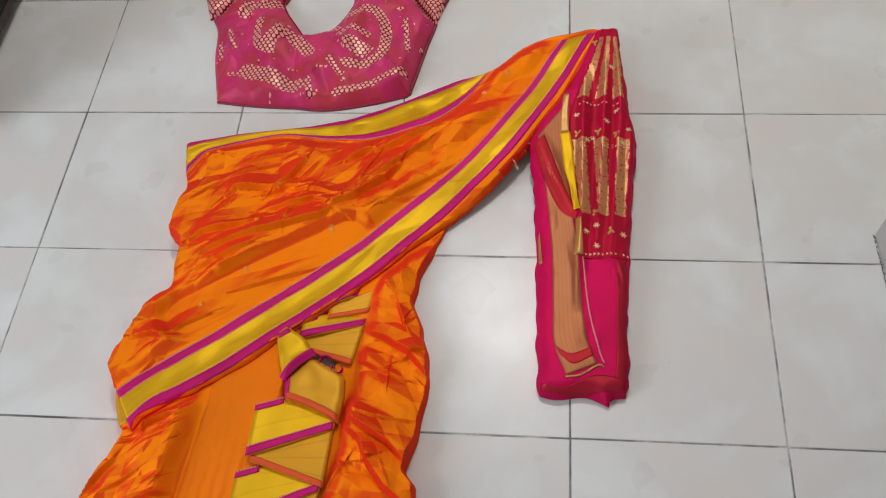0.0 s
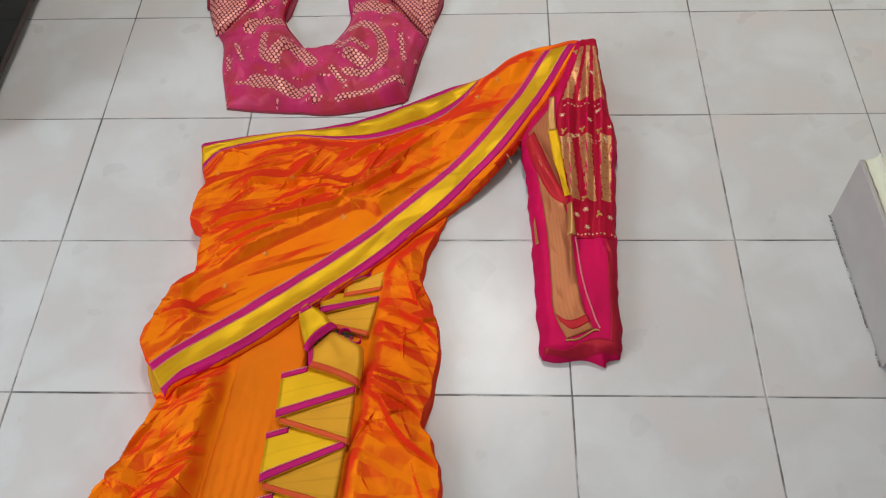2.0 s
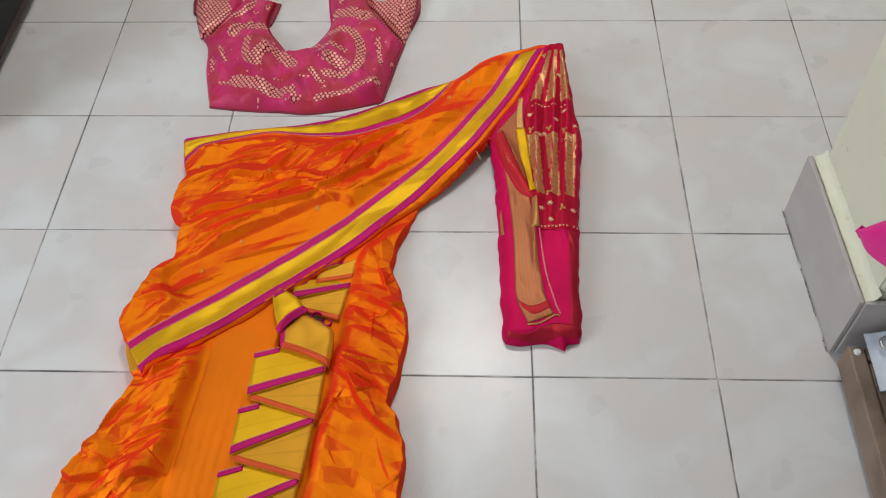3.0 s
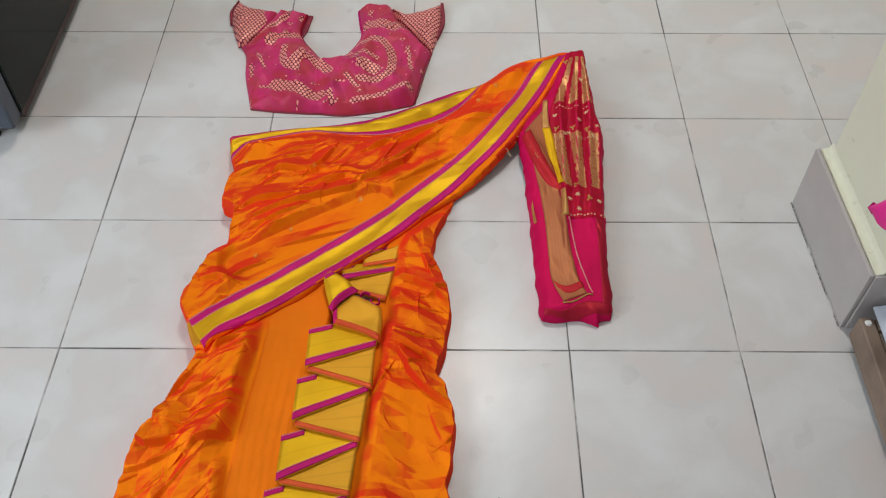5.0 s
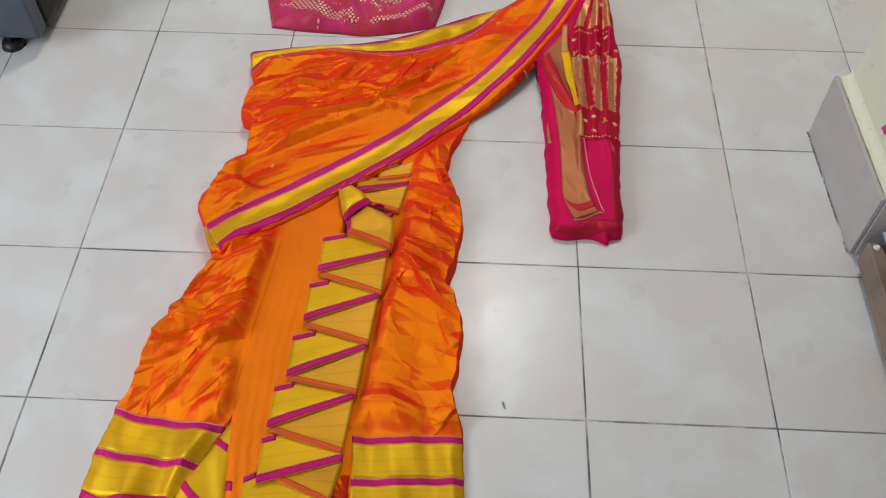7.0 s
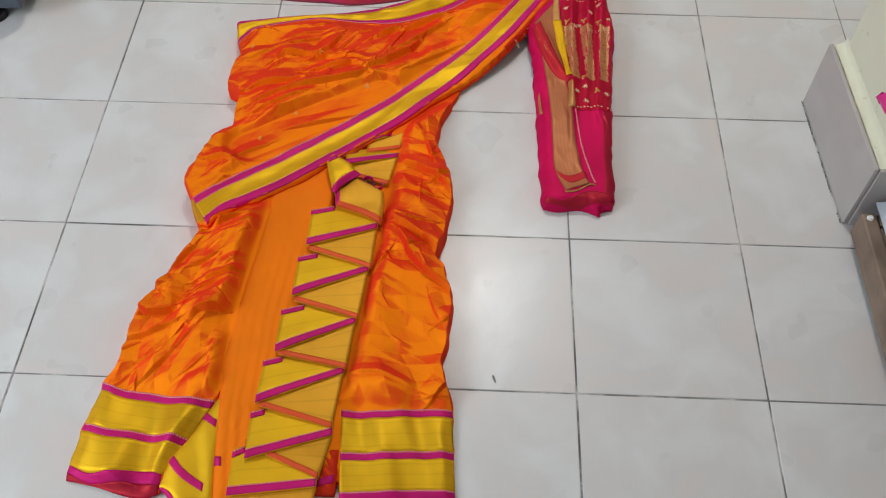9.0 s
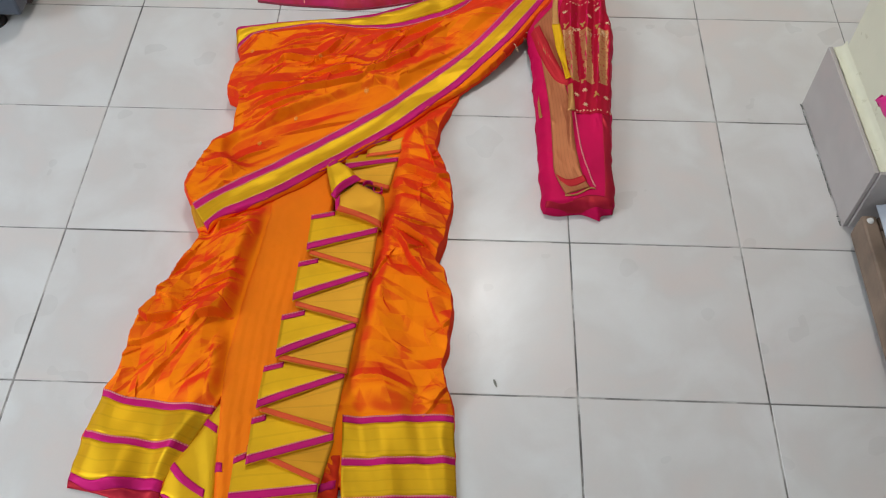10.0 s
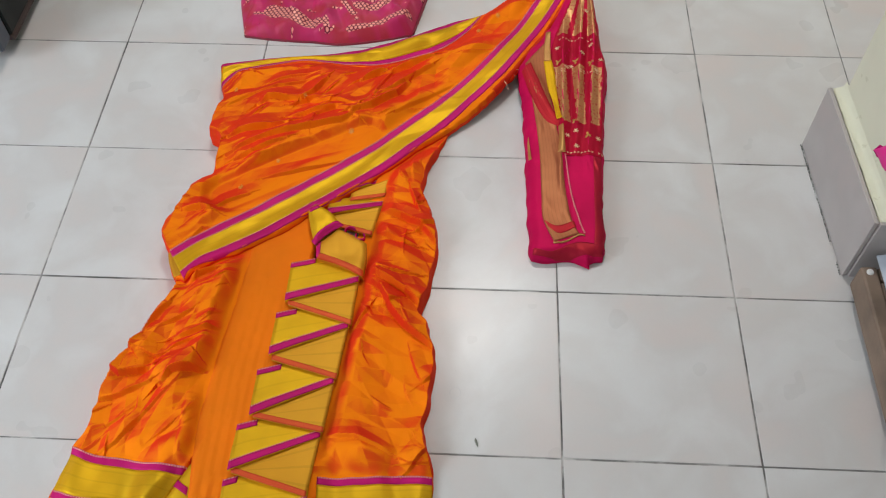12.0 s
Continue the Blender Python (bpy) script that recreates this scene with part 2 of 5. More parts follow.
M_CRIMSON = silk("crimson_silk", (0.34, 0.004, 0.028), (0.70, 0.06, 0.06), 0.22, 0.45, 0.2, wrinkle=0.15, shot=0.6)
M_TAN = silk("tan_zari", (0.34, 0.085, 0.036), (0.66, 0.30, 0.13), 0.20, 0.45, 0.25, stripe=0.4, along=2.2, wrinkle=0.2)
M_ZARI = silk("pale_gold_zari", (0.42, 0.16, 0.05), (0.90, 0.58, 0.20), 0.34, 0.42, 0.5, stripe=0.4, along=1.6, wrinkle=0.4, shot=0.6)
M_FOLD_RED = silk("red_zari_fold", (0.46, 0.012, 0.024), (0.66, 0.06, 0.06), 0.2, 0.5, 0.35, stripe=0.3, along=1.5, wrinkle=0.2)
M_BROCADE = figured_brocade("crimson_brocade", (0.47, 0.0015, 0.027), (0.70, 0.01, 0.05), (0.40, 0.125, 0.050), (0.85, 0.52, 0.22))
M_STITCH = dashed_material("pale_stitching", (0.74, 0.28, 0.25), (0.57, 0.05, 0.12))
M_FLOWER = plain("pale_gold_thread", (0.80, 0.55, 0.32), 0.4, vary=0.25, scale=300)
M_LEAF = plain("gold_thread", (0.52, 0.29, 0.06), 0.42, 0.2, vary=0.3, scale=200)
M_BLOUSE = brocade("pink_brocade", (0.57, 0.028, 0.132), (0.72, 0.10, 0.28), (0.88, 0.32, 0.28), (0.15, 0.006, 0.025))
M_LINING = plain("dark_red_lining", (0.22, 0.01, 0.03), 0.6, vary=0.25, scale=60)
M_FRIDGE = plain("grey_blue_enamel", (0.055, 0.068, 0.092), 0.35, 0.0, vary=0.06)
M_FRIDGE_SIDE = plain("dark_gloss_panel", (0.008, 0.011, 0.011), 0.12, 0.0, vary=0.1, bump=0.0)
M_FRIDGE_SIDE.node_tree.nodes["Principled BSDF"].inputs["Specular IOR Level"].default_value = 0.14
M_RUBBER = plain("black_plastic", (0.012, 0.012, 0.014), 0.45)
M_TRIM = plain("brown_trim", (0.035, 0.014, 0.010), 0.5)
M_STEEL = plain("steel", (0.5, 0.5, 0.5), 0.3, 0.9, vary=0.05)
M_WOOD = plain("weathered_wood", (0.20, 0.14, 0.10), 0.6, vary=0.3, scale=14, bump=0.3)
M_SHEET = plain("grey_white_plastic", (0.50, 0.54, 0.60), 0.35, vary=0.12, scale=9, bump=0.2)
M_DARK = plain("dark_grey_plastic", (0.05, 0.055, 0.06), 0.4)
M_MARIGOLD = plain("orange_yellow_cloth", (0.80, 0.33, 0.01), 0.6, vary=0.2)
M_PINKBAG = plain("hot_pink_cloth", (0.72, 0.01, 0.24), 0.5, vary=0.15, scale=12)
M_LAMP = emitter("lamp_diffuser", (1.0, 0.97, 0.94), 3.0)
M_DEBRIS = plain("dry_bit", (0.10, 0.10, 0.09), 0.7)
M_LEAFBIT = plain("dry_leaf", (0.24, 0.24, 0.20), 0.7, vary=0.3, scale=400)
M_RING = plain("water_mark", (0.58, 0.57, 0.56), 0.3, vary=0.1)


# ---- mesh helpers ----
def mesh_object(name, verts, faces, material, parent=None, label="", smooth=True, uvs=None, attribute=None):
    data = bpy.data.meshes.new(name)
    data.from_pydata([tuple(map(float, v)) for v in verts], [], [tuple(map(int, f)) for f in faces])
    data.materials.append(material)
    loops = np.empty(len(data.loops), dtype=np.int64)
    data.loops.foreach_get("vertex_index", loops)
    flat = np.asarray(uvs if uvs is not None else [(v[0], v[1]) for v in verts], dtype=np.float32)
    layer = data.uv_layers.new(name="UVMap")
    layer.data.foreach_set("uv", flat[loops].ravel())
    if attribute is not None:
        a = data.attributes.new("zari", "FLOAT", "POINT")
        a.data.foreach_set("value", np.asarray(attribute, dtype=np.float32))
    if smooth:
        data.polygons.foreach_set("use_smooth", np.ones(len(data.polygons), dtype=bool))
    data.update()
    ob = new(name, data)
    if parent is not None:
        ob.parent = parent
    if label:
        tagged(ob, label)
    return ob


def part(name, bm, material, parent, label="", smooth=False):
    data = bpy.data.meshes.new(name)
    bmesh.ops.recalc_face_normals(bm, faces=bm.faces)
    bm.to_mesh(data)
    bm.free()
    data.materials.append(material)
    if smooth:
        data.polygons.foreach_set("use_smooth", np.ones(len(data.polygons), dtype=bool))
    ob = new(name, data)
    if parent is not None:
        ob.parent = parent
    if label:
        tagged(ob, label)
    return ob


def box_bm(x0, x1, y0, y1, z0, z1, bevel=0.0, segments=2):
    bm = bmesh.new()
    bmesh.ops.create_cube(bm, size=1)
    bmesh.ops.scale(bm, vec=(x1 - x0, y1 - y0, z1 - z0), verts=bm.verts)
    bmesh.ops.translate(bm, vec=((x0 + x1) / 2, (y0 + y1) / 2, (z0 + z1) / 2), verts=bm.verts)
    if bevel:
        bmesh.ops.bevel(bm, geom=bm.edges[:], offset=bevel, segments=segments, affect="EDGES", profile=0.5)
    return bm


def thing(name, at, label, category, group=""):
    ob = new(name)
    ob.location = at
    return tagged(ob, label, category, group)


def spline(points, n):
    """A smooth line through the control points, n points evenly along it."""
    p = np.asarray(points, dtype=float)
    if len(p) > 2:
        ext = np.vstack([2 * p[0] - p[1], p, 2 * p[-1] - p[-2]])
        out = []
        for i in range(1, len(ext) - 2):
            t = np.linspace(0, 1, 16, endpoint=False)[:, None]
            a, b, c, d = ext[i - 1], ext[i], ext[i + 1], ext[i + 2]
            out.append(0.5 * (2 * b + (c - a) * t + (2 * a - 5 * b + 4 * c - d) * t**2 + (3 * b - a - 3 * c + d) * t**3))
        p = np.vstack([*out, p[-1:]])
    s = np.concatenate([[0], np.cumsum(np.hypot(*np.diff(p, axis=0).T))])
    q = np.linspace(0, s[-1], n)
    return np.stack([np.interp(q, s, p[:, 0]), np.interp(q, s, p[:, 1])], 1)


def outline(*edges):
    """A closed outline out of smooth edges that meet in corners."""
    rows = []
    for e in edges:
        length = sum(math.dist(a, b) for a, b in zip(e, e[1:]))
        rows.append(spline(e, max(3, int(length / 0.006)))[:-1])
    return np.vstack(rows)


def ragged(points, seed=0):
    """A cloth edge: nearly straight runs between its corners, slightly uneven."""
    p = np.asarray(points, dtype=float)
    s = np.concatenate([[0], np.cumsum(np.hypot(*np.diff(p, axis=0).T))])
    q = np.linspace(0, s[-1], max(4, int(s[-1] / 0.005)))
    straight = np.stack([np.interp(q, s, p[:, 0]), np.interp(q, s, p[:, 1])], 1)
    mixed = 0.88 * straight + 0.12 * spline(points, len(q))
    wob = np.stack([gradient_noise(q / 0.025, q * 0 + 0.5, seed), gradient_noise(q / 0.025, q * 0 + 1.5, seed + 9)], 1)
    mixed[1:-1] += 0.0050 * wob[1:-1]
    return [tuple(r) for r in mixed]


def line_distance(x, y, line, closed=False):
    """Distance, side and share along, from points to a line."""
    p = np.asarray(line, dtype=float)
    q = np.roll(p, -1, axis=0) if closed else p[1:]
    p = p if closed else p[:-1]
    seg = np.hypot(*(q - p).T)
    start = np.concatenate([[0], np.cumsum(seg)[:-1]])
    best = np.full(x.shape, 9.0)
    side = np.zeros(x.shape)
    share = np.zeros(x.shape)
    near = np.zeros((*x.shape, 2))
    for (ax, ay), (bx, by), length, s0 in zip(p, q, seg, start):
        dx, dy = bx - ax, by - ay
        t = np.clip(((x - ax) * dx + (y - ay) * dy) / max(length**2, 1e-12), 0, 1)
        cx, cy = ax + t * dx, ay + t * dy
        d = np.hypot(x - cx, y - cy)
        closer = d < best
        best = np.where(closer, d, best)
        side = np.where(closer, np.sign(dx * (y - ay) - dy * (x - ax)), side)
        share = np.where(closer, (s0 + t * length) / seg.sum(), share)
        near[closer] = np.stack([cx, cy], -1)[closer]
    return best, side, share, near


def inside(x, y, poly):
    c = np.zeros(x.shape, dtype=bool)
    for (ax, ay), (bx, by) in zip(poly, np.roll(poly, -1, axis=0)):
        if ay != by:
            c ^= ((ay > y) != (by > y)) & (x < (bx - ax) * (y - ay) / (by - ay) + ax)
    return c


def gradient_noise(x, y, seed=0):
    """Smooth noise between about -0.7 and 0.7, in numpy."""
    rng = np.random.RandomState(seed)
    turn = rng.rand(64, 64) * 2 * np.pi
    xi, yi = np.floor(x).astype(int), np.floor(y).astype(int)
    xf, yf = x - xi, y - yi
    u, v = xf**3 * (xf * (xf * 6 - 15) + 10), yf**3 * (yf * (yf * 6 - 15) + 10)

    def corner(i, j):
        a = turn[(xi + i) % 64, (yi + j) % 64]
        return np.cos(a) * (xf - i) + np.sin(a) * (yf - j)

    low = corner(0, 0) * (1 - u) + corner(1, 0) * u
    high = corner(0, 1) * (1 - u) + corner(1, 1) * u
    return low * (1 - v) + high * v


def wrinkles(x, y, angle, length, width, seed):
    """Crumpled cloth: crisp crests of about that length and width, running along the angle, with calm ground between."""
    a = radians(angle)
    wx = x + 0.35 * length * gradient_noise(x / length, y / length, seed + 1)
    wy = y + 0.35 * length * gradient_noise(x / length, y / length, seed + 2)
    u, v = wx * math.cos(a) + wy * math.sin(a), -wx * math.sin(a) + wy * math.cos(a)
    n = gradient_noise(u / length, v / width, seed)
    crest = np.clip(1 - np.abs(n) * np.where(n > 0, 2.2, 6.0), 0, 1)
    return crest * smooth(-0.15, 0.30, gradient_noise(x / (1.1 * length) + 7, y / (1.1 * length), seed + 3))


def smooth(a, b, v):
    t = np.clip((v - a) / (b - a), 0, 1)
    return t * t * (3 - 2 * t)


def fold(x, y, line, width, height, steep=0.16):
    """One fold along a line: a crest with a gentle flank and a steep one, dying out at its ends."""
    d, side, share, _ = line_distance(x, y, np.asarray(line, dtype=float))
    w = np.where(side > 0, width, width * steep)
    rise = np.clip(1 - d / w, 0, 1)
    return height * rise * np.sqrt(np.clip(np.sin(np.pi * np.clip(share, 0.04, 0.96)), 0, 1))


def crumple(x, y, box, angle, count, seed, longest=0.12, tallest=0.013, widest=0.030, spread=24):
    """Many short straight folds with flat flanks and sharp crests, most of them running along the angle."""
    pick = random.Random(seed)
    z = np.zeros(x.shape)
    for _ in range(count):
        cx, cy = pick.uniform(box[0], box[2]), pick.uniform(box[1], box[3])
        a = radians(angle + pick.gauss(0, spread))
        half = 0.5 * longest * pick.uniform(0.35, 1)
        wide = widest * pick.uniform(0.3, 1)
        steep = pick.choice((0.07, 0.12, 0.25))
        flip = pick.choice((-1, 1))
        height = tallest * pick.uniform(0.35, 1) * min(1, wide / (0.6 * widest))
        u = (x - cx) * math.cos(a) + (y - cy) * math.sin(a)
        v = flip * (-(x - cx) * math.sin(a) + (y - cy) * math.cos(a)) + 0.15 * flip * wide * np.cos(3 * u / half)
        w = np.where(v > 0, wide, wide * steep) * (1.15 - 0.5 * np.abs(u) / half)
        z = z + height * np.clip(1 - np.abs(v) / np.maximum(w, 0.0016), 0, 1) * np.clip(1.25 - 1.25 * np.abs(u) / half, 0, 1)
    return z


def planes(x, y, angle, length, width, seed):
    """Crushed silk: flat triangular planes between random heights of 0 to 1, stretched along the angle."""
    a = radians(angle)
    u = (x * math.cos(a) + y * math.sin(a)) / length
    v = (-x * math.sin(a) + y * math.cos(a)) / width
    u, v = u + 0.3 * gradient_noise(0.6 * u, 0.6 * v, seed + 1), v + 0.3 * gradient_noise(0.6 * u + 9, 0.6 * v, seed + 2)
    s = 0.366 * (u + v)
    i, j = np.floor(u + s).astype(int), np.floor(v + s).astype(int)
    f, g = u + s - i, v + s - j
    level = np.random.RandomState(seed).rand(64, 64)
    h00, h10, h01, h11 = (level[(i + p) % 64, (j + q) % 64] for p, q in ((0, 0), (1, 0), (0, 1), (1, 1)))
    return np.where(f > g, h00 * (1 - f) + h10 * (f - g) + h11 * g, h00 * (1 - g) + h01 * (g - f) + h11 * f)


def crushed(x, y, angle, seed, tall=0.021):
    """Planes of three sizes laid over one another, meeting in knife-edged creases."""
    z = 1.15 * planes(x, y, angle, 0.135, 0.050, seed) + 0.55 * planes(x, y, angle + 34, 0.064, 0.028, seed + 5)
    return tall * (z + 0.08 * planes(x, y, angle - 30, 0.034, 0.015, seed + 11))


def mound(d, width, height):
    return height * np.sqrt(np.clip(1 - (1 - np.clip(d / width, 0, 1)) ** 2, 0, 1))


class Cloth:
    """A piece of cloth that lies flat: an outline and a height over it."""

    def __init__(self, poly, height):
        self.poly, self.height = poly, height

    def z(self, x, y):
        x, y = np.asarray(x, dtype=float), np.asarray(y, dtype=float)
        d = line_distance(x, y, self.poly, True)[0]
        d = np.where(inside(x, y, self.poly), d, 0)
        return self.height(x, y, d)

    def build(self, name, material, parent, label="", step=0.004, mask=None, floor=0.0012, soft=True):
        (x0, y0), (x1, y1) = self.poly.min(0), self.poly.max(0)
        nx, ny = int((x1 - x0) / step) + 2, int((y1 - y0) / step) + 2
        gx, gy = np.meshgrid(x0 + step * np.arange(-1, nx + 1), y0 + step * np.arange(-1, ny + 1), indexing="ij")
        cell = inside(gx[:-1, :-1] + step / 2, gy[:-1, :-1] + step / 2, self.poly)
        index = -np.ones(gx.shape, dtype=int)
        used = np.zeros(gx.shape, dtype=bool)
        count = np.zeros(gx.shape, dtype=int)
        for i, j in ((0, 0), (1, 0), (1, 1), (0, 1)):
            view = (slice(i, gx.shape[0] - 1 + i), slice(j, gx.shape[1] - 1 + j))
            used[view] |= cell
            count[view] += cell
        index[used] = np.arange(used.sum())
        vx, vy, rim = gx[used], gy[used], count[used] < 4
        near = line_distance(vx[rim], vy[rim], self.poly, True)[3]
        vx[rim], vy[rim] = near[:, 0], near[:, 1]
        vz = self.z(vx, vy)
        ci, cj = np.nonzero(cell)
        faces = np.stack([index[ci, cj], index[ci + 1, cj], index[ci + 1, cj + 1], index[ci, cj + 1]], 1)
        seen = set()
        for f in faces:
            for a, b in zip(f, np.roll(f, -1)):
                seen.add((int(a), int(b)))
        border = [(a, b) for a, b in seen if (b, a) not in seen]
        high, low = {}, {}
        verts = list(zip(vx, vy, vz))
        for a, b in border:
            for v in (a, b):
                if v not in low:
                    high[v], low[v] = len(verts), len(verts) + 1
                    verts += [(vx[v], vy[v], vz[v]), (vx[v], vy[v], min(floor, vz[v] - 0.0004))]
        faces = [tuple(f) for f in faces] + [(high[b], high[a], low[a], low[b]) for a, b in border]
        attr = None
        if mask is not None:
            attr = mask(np.array([v[0] for v in verts]), np.array([v[1] for v in verts]))
        return mesh_object(name, verts, faces, material, parent, label, smooth=soft, attribute=attr)


def strip(name, a, b, height, material, parent, label="", lift=0.0010, across=8, step=0.004, lip=0.0013):
    """A woven band between two lines, lying on the cloth below it."""
    n = max(4, int(max(np.hypot(*np.diff(np.asarray(a, float), axis=0).T).sum(), np.hypot(*np.diff(np.asarray(b, float), axis=0).T).sum()) / step))
    pa, pb = spline(a, n), spline(b, n)
    t = np.linspace(0, 1, across + 1)
    grid = pa[:, None, :] * (1 - t)[None, :, None] + pb[:, None, :] * t[None, :, None]
    z = height(grid[..., 0].ravel(), grid[..., 1].ravel()).reshape(n, across + 1) + lift
    verts, uvs = [], []
    for i in range(n):
        row = [(*grid[i, 0], z[i, 0] - lip)] + [(*grid[i, j], z[i, j]) for j in range(across + 1)] + [(*grid[i, -1], z[i, -1] - lip)]
        verts += row
        uvs += [((min(max(j - 1, 0), across)) / across, i * step) for j in range(across + 3)]
    w = across + 3
    faces = [(i * w + j, i * w + j + 1, (i + 1) * w + j + 1, (i + 1) * w + j) for i in range(n - 1) for j in range(w - 1)]
    faces += [tuple(range(w))[::-1], tuple((n - 1) * w + j for j in range(w))]
    ob = mesh_object(name, verts, faces, material, parent, label, uvs=uvs)
    return ob


def between(a, b, t, n=24):
    """The line a share t of the way from line a to line b."""
    return spline(a, n) * (1 - t) + spline(b, n) * t


# ---- the room ----
TILE, JOINT = 0.30, 0.0028
X0, X1, Y0, Y1, CEIL = -2.4, 2.4, -2.7, 2.4, 2.7

floor = part("floor", box_bm(X0, X1, Y0, Y1, -0.06, -0.0012), M_GROUT, None)
tagged(floor, "pale cloudy glazed floor tiles with dark worn grout joints", "floor", kind="structure")
ceiling = part("ceiling", box_bm(X0 - 0.15, X1 + 0.15, Y0 - 0.15, Y1 + 0.15, CEIL, CEIL + 0.12), M_CEILING, None)
tagged(ceiling, "plain white painted ceiling over the room", "ceiling", kind="structure")
for name, dims in (("wall_north", (X0, X1, Y1, Y1 + 0.15)), ("wall_south", (X0, X1, Y0 - 0.15, Y0)), ("wall_east", (X1, X1 + 0.15, Y0 - 0.15, Y1 + 0.15))):
    tagged(part(name, box_bm(*dims, -0.06, CEIL), M_ROOM, None), "plain white painted plaster wall of the room", "wall", kind="structure")
# the west wall has a window opening
WY0, WY1, WZ0, WZ1 = -2.35, -0.95, 0.9, 2.2
west = bmesh.new()
for y0, y1, z0, z1 in ((Y0 - 0.15, WY0, -0.06, CEIL), (WY1, Y1 + 0.15, -0.06, CEIL), (WY0, WY1, -0.06, WZ0), (WY0, WY1, WZ1, CEIL)):
    piece = box_bm(X0 - 0.15, X0, y0, y1, z0, z1)
    tmp = bpy.data.meshes.new("tmp")
    piece.to_mesh(tmp)
    piece.free()
    west.from_mesh(tmp)
    bpy.data.meshes.remove(tmp)
tagged(part("wall_west", west, M_ROOM, None), "white painted plaster wall with a window opening", "wall", kind="structure")

# partition wall end with a tiled skirting
PX, PY0, PY1 = 0.793, -0.538, -0.252


def partition():
    turn = pose(0.781, -0.393, 0, 0, 0, 2.4) @ pose(-0.7645, 0.393, 0)
    bm = box_bm(PX, X1, PY0, PY1, 0.0, CEIL)
    bmesh.ops.bevel(bm, geom=[e for e in bm.edges if abs(e.verts[0].co.x - PX) < 1e-4 and abs(e.verts[1].co.x - PX) < 1e-4], offset=0.006, segments=3, affect="EDGES")
    bmesh.ops.transform(bm, matrix=turn, verts=bm.verts)
    wall = part("wall_partition", bm, M_WALL, None)
    tagged(wall, "cream painted partition wall end with stained plaster", "wall", kind="structure")

    def turned(name, bm, mat, label):
        bmesh.ops.transform(bm, matrix=turn, verts=bm.verts)
        part(name, bm, mat, wall, label)

    # rough plaster ledge behind the skirting tiles
    n, m = 60, 6
    verts, faces = [], []
    for i in range(n + 1):
        y = PY0 - 0.008 + (PY1 - PY0 + 0.014) * i / n
        for j in range(m + 1):
            s = j / m
            wob = 0.0025 * noise.noise((y * 40, s * 3, 2.0)) + 0.002 * noise.noise((y * 120, s * 6, 4.0))
            x = 0.7745 + (PX - 0.7735) * s
            verts.append(tuple(turn @ Vector((x, y, 0.149 + 0.006 * s**2 + 0.010 * max(0, s - 0.75) * 4 + wob))))
    for i in range(n):
        for j in range(m):
            a = i * (m + 1) + j
            faces.append((a, a + m + 1, a + m + 2, a + 1))
    mesh_object("plaster_ledge", verts, faces, M_WALL, wall, "rough stained cream plaster ledge")
    # the mortar core under the ledge
    turned("mortar", box_bm(0.7745, PX - 0.001, PY0 - 0.008, PY1 + 0.006, 0.0, 0.1445), M_WALL, "cream mortar behind the tiles")
    turned("skirting_tile", box_bm(0.7645, 0.7725, -0.549, -0.2465, 0.002, 0.151, 0.0012), M_SKIRT_TILE, "grey glazed skirting tile")
    turned("skirting_tile", box_bm(0.774, 1.074, -0.5515, -0.5445, 0.002, 0.149, 0.0012), M_SKIRT_TILE, "grey glazed skirting tile")
    turned("skirting_tile", box_bm(1.076, 1.376, -0.5515, -0.5445, 0.002, 0.149, 0.0012), M_SKIRT_TILE, "grey glazed skirting tile")
    rng = random.Random(4)
    crumbs = bmesh.new()
    for _ in range(260):
        y = rng.uniform(-0.547, -0.247)
        if noise.noise((y * 17, 5.0, 0)) + 0.5 * rng.random() < 0.12:
            continue
        m = turn @ pose(0.7635 - rng.random() * 0.002, y, 0.001, rng.uniform(0, 90), rng.uniform(0, 90), rng.uniform(0, 90))
        bmesh.ops.create_icosphere(crumbs, subdivisions=1, radius=rng.uniform(0.0004, 0.0012), matrix=m)
    tagged(part("joint_dirt", crumbs, M_DEBRIS, wall, "dark crumbly dirt in the joint"), kind="stuff")


partition()


